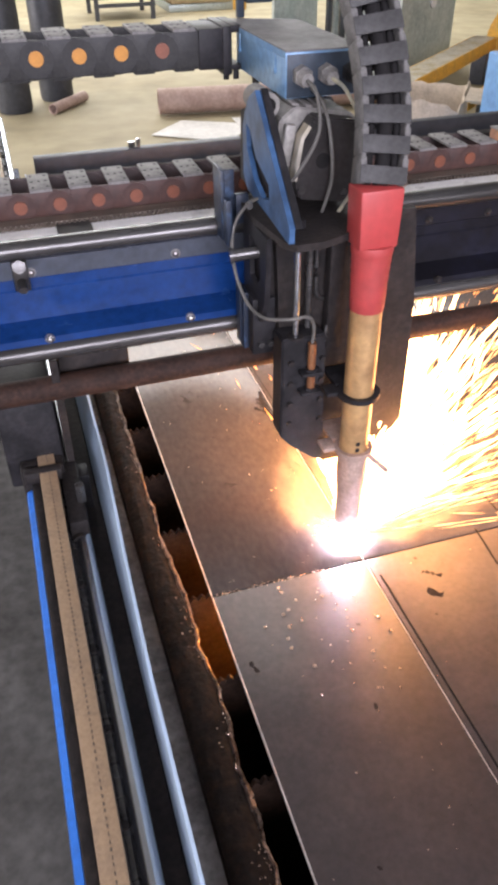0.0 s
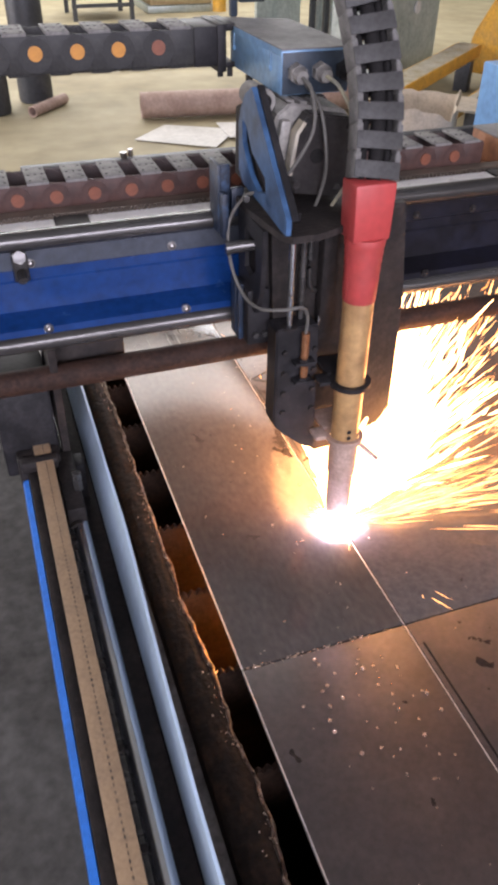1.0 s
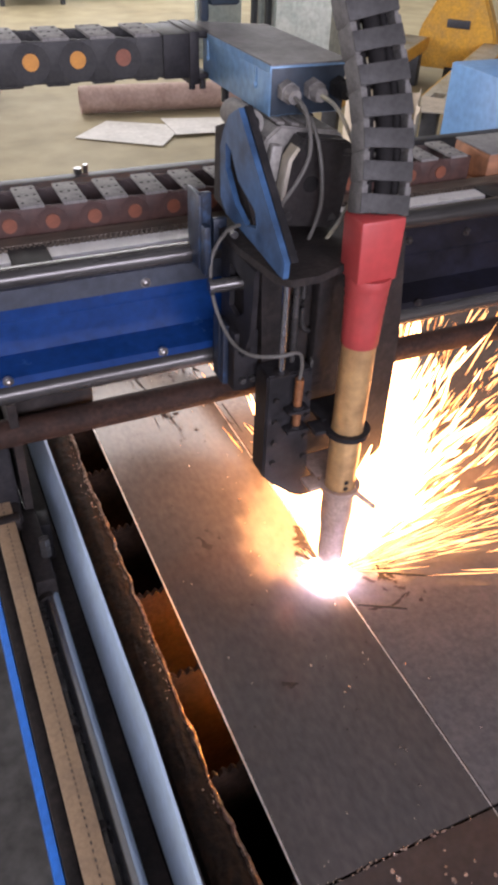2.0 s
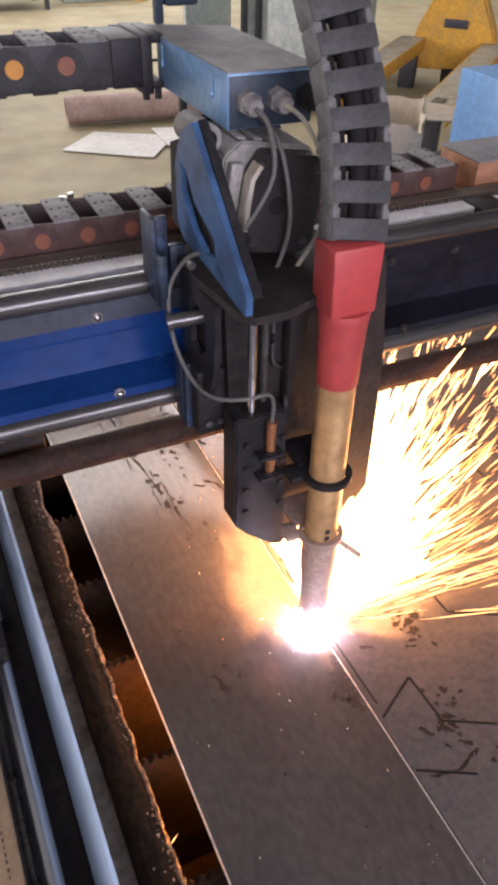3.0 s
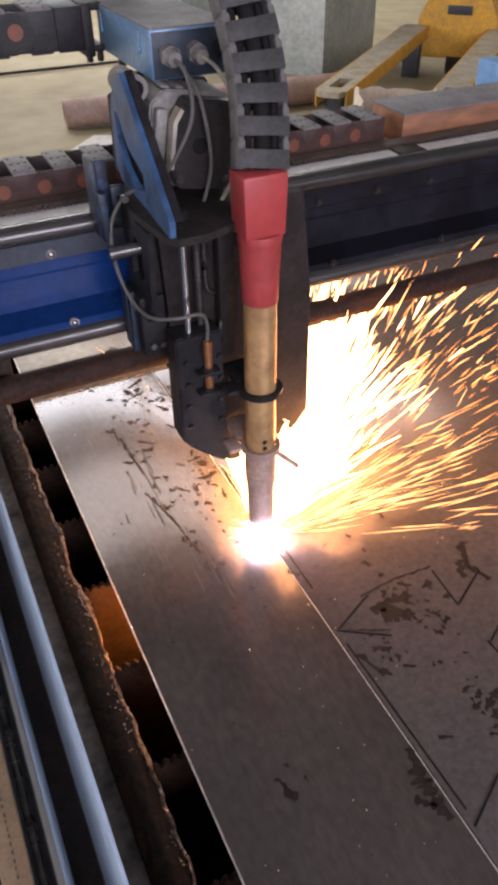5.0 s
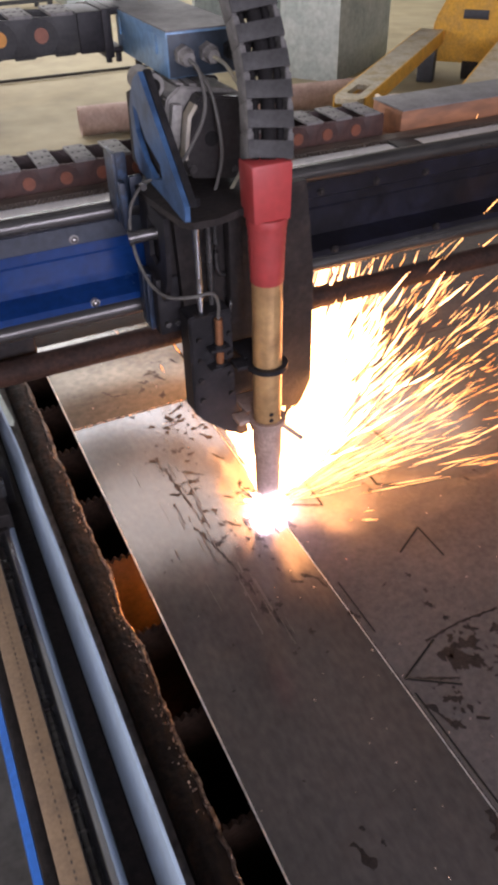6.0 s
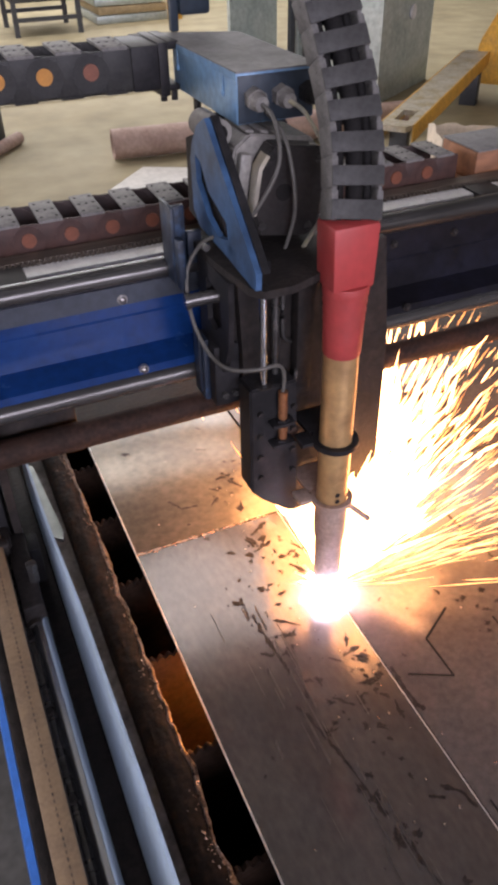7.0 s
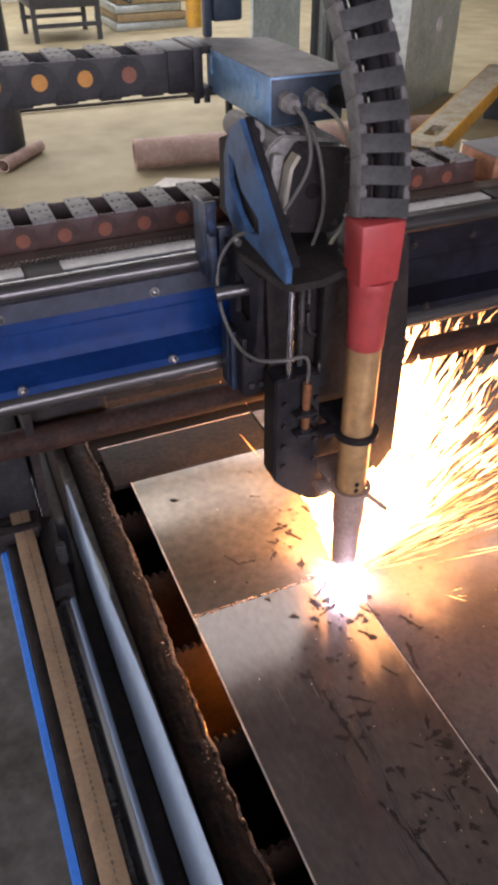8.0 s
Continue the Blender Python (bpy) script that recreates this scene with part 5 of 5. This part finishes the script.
def leaning_sheets():
    t = thing("metal_cabinet", "tall grey-green galvanised sheet cabinet standing on the floor", "cabinet")
    a, b = Vector((3.28, 6.30, 0)), Vector((4.10, 6.86, 0))
    n = Vector((-(b - a).y, (b - a).x, 0)).normalized()
    bm = B()
    prism(bm, [(a.x, a.y), (b.x, b.y), (b.x + n.x * 0.5, b.y + n.y * 0.5), (a.x + n.x * 0.5, a.y + n.y * 0.5)], "z", 0.0, 1.9)
    part("shell", bm, M_GALV, t)
    for u, z in ((0.55, 0.55), (0.62, 1.05), (0.2, 1.4)):
        p = a.lerp(b, u) - n * 0.004
        bm = B()
        cyl(bm, (p.x, p.y, z), (p.x - n.x * 0.012, p.y - n.y * 0.012, z), 0.05, seg=16)
        part("knockout", bm, M_PAPER, t)
    s = thing("standing_sheet", "grey galvanised sheet standing on edge", "metal sheet")
    bm = B()
    prism(bm, [(2.55, 7.35), (3.05, 7.55), (3.04, 7.58), (2.54, 7.38)], "z", 0.0, 1.9)
    part("leaf", bm, M_GALV, s)
    for k in range(4):
        q = thing("aluminium_profile", "tall grey aluminium profile standing behind the panel", "profile", "profiles standing on end")
        bm = B()
        x, y = 3.08 + 0.055 * k, 7.35 - 0.03 * k
        prism(bm, [(x, y), (x + 0.045, y + 0.01), (x + 0.04, y + 0.06), (x + 0.02, y + 0.03), (x - 0.004, y + 0.05)], "z", 0.0, 2.1)
        part("bar", bm, M_GALV if k % 2 else M_DARKBG, q)


leaning_sheets()


def pallet_truck():
    t = thing("pallet_truck", "worn yellow pallet truck with raised steel forks", "pallet truck")
    # the forks run from the tips to the yellow body
    tip, root = Vector((2.36, 4.66, 0.35)), Vector((3.95, 6.063, 0.35))
    d = (root - tip).normalized()
    n = Vector((d.y, -d.x, 0))
    for k in (0, 1):
        o = tip + n * 0.62 * k
        bm = B()
        m = Matrix.Translation(o) @ Matrix(((d.x, -n.x, 0, 0), (d.y, -n.y, 0, 0), (0, 0, 1, 0), (0, 0, 0, 1)))
        l = (root - tip).length
        prism(bm, [(0, -0.06), (0.05, -0.085), (l, -0.085), (l, 0.085), (0.05, 0.085), (0, 0.06)], "z", -0.03, 0.0, [(0.12, -0.04), (0.34, -0.04), (0.34, 0.04), (0.12, 0.04)])
        bmesh.ops.transform(bm, matrix=m, verts=bm.verts)
        part("fork", bm, M_FORK, t, "worn steel fork")
        bm = B()
        bx(bm, 0.05, l, 0.085, 0.095, -0.09, 0.0, 0.002, m)
        bx(bm, 0.05, l, -0.095, -0.085, -0.09, 0.0, 0.002, m)
        part("fork_flange", bm, M_YELLOW, t)
        bm = B()
        bx(bm, 0.10, 0.16, -0.05, 0.05, -0.35, -0.03, 0.005, m)
        part("fork_leg", bm, M_DARKBG, t)
        bm = B()
        bx(bm, l - 0.1, l, -0.06, 0.06, -0.35, -0.03, 0.005, m)
        part("fork_leg", bm, M_DARKBG, t)
    m = Matrix.Translation(root + n * 0.31) @ Matrix(((d.x, -n.x, 0, 0), (d.y, -n.y, 0, 0), (0, 0, 1, 0), (0, 0, 0, 1)))
    bm = B()
    prism(bm, [(-0.33, -0.22), (0.33, -0.22), (0.30, 0.06), (0.13, 0.40), (-0.13, 0.40), (-0.30, 0.06)], "x", 0.0, 0.16)
    bmesh.ops.bevel(bm, geom=list(bm.edges), offset=0.02, segments=2, affect="EDGES")
    bmesh.ops.transform(bm, matrix=m, verts=bm.verts)
    part("body", bm, M_YELLOW, t, "chipped yellow body")
    bm = B()
    bx(bm, -0.012, -0.0005, -0.09, 0.09, 0.08, 0.14, 0.003, m)
    part("badge", bm, M_DARKBG, t)
    bm = B()
    cyl(bm, m @ Vector((0.10, -0.06, -0.255)), m @ Vector((0.10, 0.06, -0.255)), 0.095, seg=20)
    part("wheel", bm, M_SOOT, t)
    bm = B()
    bx(bm, 0.06, 0.14, -0.05, 0.05, -0.26, -0.2, 0.005, m)
    part("fork_stem", bm, M_DARKBG, t)


pallet_truck()


def carton():
    t = thing("cardboard_carton", "crumpled open cardboard carton", "carton")
    pts = [(1.84, 3.46), (2.10, 3.35), (2.46, 3.84), (2.20, 4.15)]
    bm = B()
    n = 10
    lo, hi = [], []
    for i in range(4):
        a, b = Vector((*pts[i], 0)), Vector((*pts[(i + 1) % 4], 0))
        for k in range(n):
            p = a.lerp(b, k / n)
            lo.append(bm.verts.new((p.x, p.y, 0.0)))
            q = p + Vector((0.02 * noise.noise(p * 9), 0.02 * noise.noise(p * 7 + Vector((4, 0, 0))), 0))
            hi.append(bm.verts.new((q.x, q.y, 0.53 + 0.07 * noise.noise(p * 4) + 0.025 * noise.noise(p * 30))))
    for i in range(len(lo)):
        j = (i + 1) % len(lo)
        bm.faces.new((lo[i], lo[j], hi[j], hi[i]))
    g = part("shell", bm, M_CARD, t)
    s = g.modifiers.new("thick", "SOLIDIFY")
    s.thickness = 0.006
    bm = B()
    prism(bm, [(2.20, 3.47), (2.38, 3.72), (2.46, 3.60), (2.32, 3.40)], "z", 0.535, 0.541)
    part("flap", bm, M_CARD, t)
    c = thing("blue_cabinet", "pale blue painted steel cabinet", "cabinet")
    bm = B()
    bx(bm, 2.08, 2.7, 2.80, 3.15, 0, 0.82, 0.008)
    part("body", bm, M_CAB_BLUE, c)


carton()


# ---- sparks: rigid sprays that ride with the torch and jitter ----
TIP = Vector((0.3585, 0.700, 0.700))
SPRAYS = []


def needle(bm, p, d, l, r):
    """A slim four-sided streak from p along d."""
    q = d.to_track_quat("Z", "Y").to_matrix()
    a = [bm.verts.new(p + q @ Vector((r * math.cos(k * math.pi / 2), r * math.sin(k * math.pi / 2), l * 0.35))) for k in range(4)]
    s, e = bm.verts.new(p), bm.verts.new(p + d * l)
    for k in range(4):
        bm.faces.new((s, a[(k + 1) % 4], a[k]))
        bm.faces.new((e, a[k], a[(k + 1) % 4]))


def spray(name, label, seed, n, az, el, start, length, radius, material, sag=0.0):
    rnd = random.Random(seed)
    t = thing(name, label, "sparks", "sparks at the cut")
    bm = B()
    for k in range(n):
        a = radians(rnd.triangular(az[0], az[1], az[2]))
        e = radians(rnd.triangular(el[0], el[1], el[2]))
        d = Vector((math.cos(e) * math.cos(a), math.cos(e) * math.sin(a), math.sin(e)))
        s = rnd.uniform(*start) * rnd.uniform(0.4, 1)
        p = d * s
        p.z -= sag * s * s
        d2 = (d - Vector((0, 0, 2 * sag * s))).normalized()
        if p.z + d2.z * 0.02 < -0.006:
            p.z, d2.z = -0.004, abs(d2.z) * 0.4
        d2 = (d2 + Vector((rnd.gauss(0, 0.13), rnd.gauss(0, 0.13), rnd.gauss(0, 0.10)))).normalized()
        if p.z < 0.01:
            d2.z = abs(d2.z)
        needle(bm, p, d2, rnd.uniform(*length) * rnd.uniform(0.3, 1.0), rnd.uniform(*radius))
    tagged(part("streak", bm, material, t, smooth=0), kind="stuff")
    SPRAYS.append((t, seed))
    return t


def arc():
    t = thing("plasma_arc", "blinding white arc under the torch nozzle", "arc", "sparks at the cut")
    # needles round the ball build the arc's glare out as shape
    bm = B()
    rnd = random.Random(5)
    ball(bm, (0, 0, 0.004), 0.0145, 14, (1.15, 1.0, 1.0))
    for k in range(90):
        a, e = rnd.uniform(0, 6.28), rnd.uniform(-0.1, 1.1)
        d = Vector((math.cos(e) * math.cos(a), math.cos(e) * math.sin(a), math.sin(e) * 0.5))
        needle(bm, Vector((0, 0, 0.002)), d, rnd.uniform(0.016, 0.038), 0.0034)
    part("core", bm, G_ARC, t)
    SPRAYS.append((t, 0))


arc()
# needles are thick and dense so the plume has its glare's bulk
PLUME = "white-hot spark plume across the sheet, its glare built as thick needles"
spray("spark_plume", PLUME, 21, 1100, (2, 84, 55), (0, 52, 18), (0.0, 0.19), (0.05, 0.14), (0.0025, 0.0070), G_HOT)
spray("spark_plume", PLUME, 24, 900, (48, 88, 70), (6, 54, 33), (0.03, 0.30), (0.05, 0.14), (0.0018, 0.0056), G_HOT)
spray("spark_plume", PLUME, 25, 1300, (34, 80, 58), (4, 48, 27), (0.05, 0.36), (0.05, 0.16), (0.0016, 0.0052), G_HOT)
spray("spark_plume", PLUME, 22, 760, (6, 82, 54), (2, 48, 18), (0.02, 0.30), (0.05, 0.14), (0.0014, 0.0046), G_HOT, 0.1)
spray("spark_plume", PLUME, 23, 760, (12, 80, 54), (2, 44, 18), (0.10, 0.50), (0.04, 0.14), (0.0008, 0.0030), G_HOT, 0.15)
spray("spark_shower", "yellow spark streaks flying over the sheet", 31, 620, (-12, 88, 46), (0, 42, 14), (0.10, 0.80), (0.04, 0.13), (0.0006, 0.0014), G_MID, 0.2)
spray("spark_shower", "orange spark streaks flying over the sheet", 32, 420, (-25, 92, 34), (0, 38, 8), (0.20, 1.05), (0.03, 0.11), (0.0005, 0.0012), G_COOL, 0.25)
spray("spark_shower", "low yellow spark streaks skimming the sheet", 33, 120, (-20, 25, 4), (0, 7, 1), (0.03, 0.42), (0.05, 0.20), (0.0004, 0.0009), G_MID, 0.02)
spray("spark_shower", "short sparks on the near side of the nozzle", 34, 14, (85, 200, 130), (0, 26, 6), (0.01, 0.05), (0.01, 0.03), (0.0004, 0.0008), G_MID)


def pit_glow():
    t = thing("pit_sparks", "orange sparks falling into the slag pit under the sheet", "sparks", "sparks at the cut")
    rnd = random.Random(77)
    bm = B()
    for k in range(160):
        d = Vector((rnd.gauss(-0.6, 0.4), rnd.gauss(-0.1, 0.2), -1)).normalized()
        needle(bm, Vector((rnd.uniform(-0.06, 0.02), -0.055 + rnd.gauss(0, 0.03), -0.016)) + d * rnd.uniform(0, 0.07), d, rnd.uniform(0.02, 0.05), 0.0013)
    tagged(part("streak", bm, G_EMBER, t, smooth=0), kind="stuff")
    SPRAYS.append((t, 3))


pit_glow()


def loose_sparks():
    """Single glowing droplets that fly out and skid over the sheet."""
    out = []
    rnd = random.Random(9)
    plan = [(0.9, -0.06, -0.30, 0.5), (0.7, 0.06, -0.17, 0.4), (2.0, -0.08, -0.30, 0.8), (2.9, 0.18, -0.22, 0.6), (3.3, 0.16, -0.10, 0.5), (3.5, 0.20, -0.06, 0.5),
            (4.3, 0.16, -0.08, 0.5), (3.72, 0.07, -0.12, 0.45), (3.68, 0.085, -0.20, 0.45), (3.6, 0.06, -0.34, 0.6), (3.75, 0.12, -0.08, 0.5), (2.25, -0.07, -0.17, 0.4), (4.5, 0.26, -0.06, 0.6), (5.7, 0.14, -0.10, 0.5), (6.4, 0.17, -0.16, 0.5), (6.5, 0.20, -0.14, 0.5), (6.9, 0.24, -0.10, 0.6), (7.7, 0.18, -0.09, 0.5)]
    for t0, dx, dy, dur in plan:
        t = thing("flying_spark", "single glowing orange spark skidding over the sheet", "spark", "sparks at the cut")
        bm = B()
        for k in range(5):
            d = Vector((dx + rnd.gauss(0, 0.05), dy + rnd.gauss(0, 0.05), rnd.uniform(0, 0.05))).normalized()
            needle(bm, Vector((rnd.gauss(0, 0.009), rnd.gauss(0, 0.009), 0.003)), d, rnd.uniform(0.006, 0.030), 0.0004)
        tagged(part("streak", bm, G_MID, t, smooth=0), kind="stuff")
        out.append((t, t0, dx, dy, dur))
    return out


LOOSE = loose_sparks()


def spark_bursts():
    """Crackling stars of molten slag that leap out of the pit and fall back into it."""
    out = []
    rnd = random.Random(41)
    for x, y, t0, n, size in ((0.125, 1.335, 4.0, 60, 0.046), (0.120, 1.290, 4.0, 50, 0.034), (0.122, 1.13, 4.0, 40, 0.028), (0.128, 1.09, 4.0, 24, 0.022), (0.112, 0.83, 2.8, 14, 0.015), (0.118, 1.50, 6.6, 18, 0.022), (0.118, 1.42, 6.6, 40, 0.03), (0.12, 0.80, 0.8, 50, 0.035), (0.122, 0.62, 0.8, 30, 0.025), (0.12, 0.98, 3.2, 50, 0.035), (0.122, 0.88, 3.2, 30, 0.025)):
        t = thing("spark_burst", "crackling star of orange sparks over the slag pit", "sparks", "sparks at the cut", (x, y, 0.5))
        bm = B()
        for k in range(n):
            d = Vector((rnd.gauss(0, 1), rnd.gauss(0, 1), abs(rnd.gauss(0, 0.8)))).normalized()
            p = Vector((rnd.gauss(0, size * 0.25), rnd.gauss(0, size * 0.5), rnd.uniform(-0.01, 0.012)))
            needle(bm, p, d, size * rnd.uniform(0.2, 1.0), rnd.uniform(0.0002, 0.0006))
        tagged(part("streak", bm, G_HOT if size > 0.038 else G_MID, t, smooth=0), kind="stuff")
        out.append((t, x, y, t0))
    return out


BURSTS = spark_bursts()


def motions():
    for t in RIDING:
        walk(t, [(s, pose(0, SPEED * s, 0)) for s in (0.0, 2.0, 4.0, 6.0, 8.0)])
    for t, seed in SPRAYS:
        rnd = random.Random(seed + 100)
        rows, s = [], 0.0
        while s < 8.001:
            j = 0.0 if seed in (0, 3) else 1.0
            # the jet under the sheet swings towards the pit and back
            x = TIP.x if seed != 3 else TIP.x - 0.035 - 0.045 * max(math.exp(-((s - 2.5) / 0.7) ** 2), math.exp(-((s - 4.6) / 0.6) ** 2))
            rows.append((s, pose(x, TIP.y + SPEED * s, TIP.z - 0.004, j * rnd.uniform(-2, 3), j * rnd.uniform(-3, 2), j * rnd.uniform(-9, 9))))
            s += 0.25
        walk(t, rows)
    for t, x, y, t0 in BURSTS:
        walk(t, [(0.0, pose(x, y, 0.46)), (t0 - 0.15, pose(x, y, 0.50)), (t0, pose(x, y, 0.697, 0, 0, 20)), (t0 + 0.15, pose(x, y, 0.56, 0, 0, 40)), (t0 + 0.4, pose(x, y, 0.34)), (8.0, pose(x, y, 0.33))])
    for t, t0, dx, dy, dur in LOOSE:
        rows = []
        for s in sorted({0.0, t0 - 0.2, t0, t0 + dur * 0.5, t0 + dur, t0 + dur + 0.3, 8.0}):
            if s < 0 or s > 8:
                continue
            u = min(max((s - t0) / dur, 0), 1)
            y = TIP.y + SPEED * (s if s <= t0 else t0 + (s - t0) * (1 - u) * 0.5)
            rows.append((s, pose(TIP.x + dx * u, y + dy * u, (0.6925 if t0 - 0.1 < s < t0 + dur + 0.1 else 0.62) + 0.05 * math.sin(math.pi * u) * (1 - u))))
        walk(t, rows)


motions()
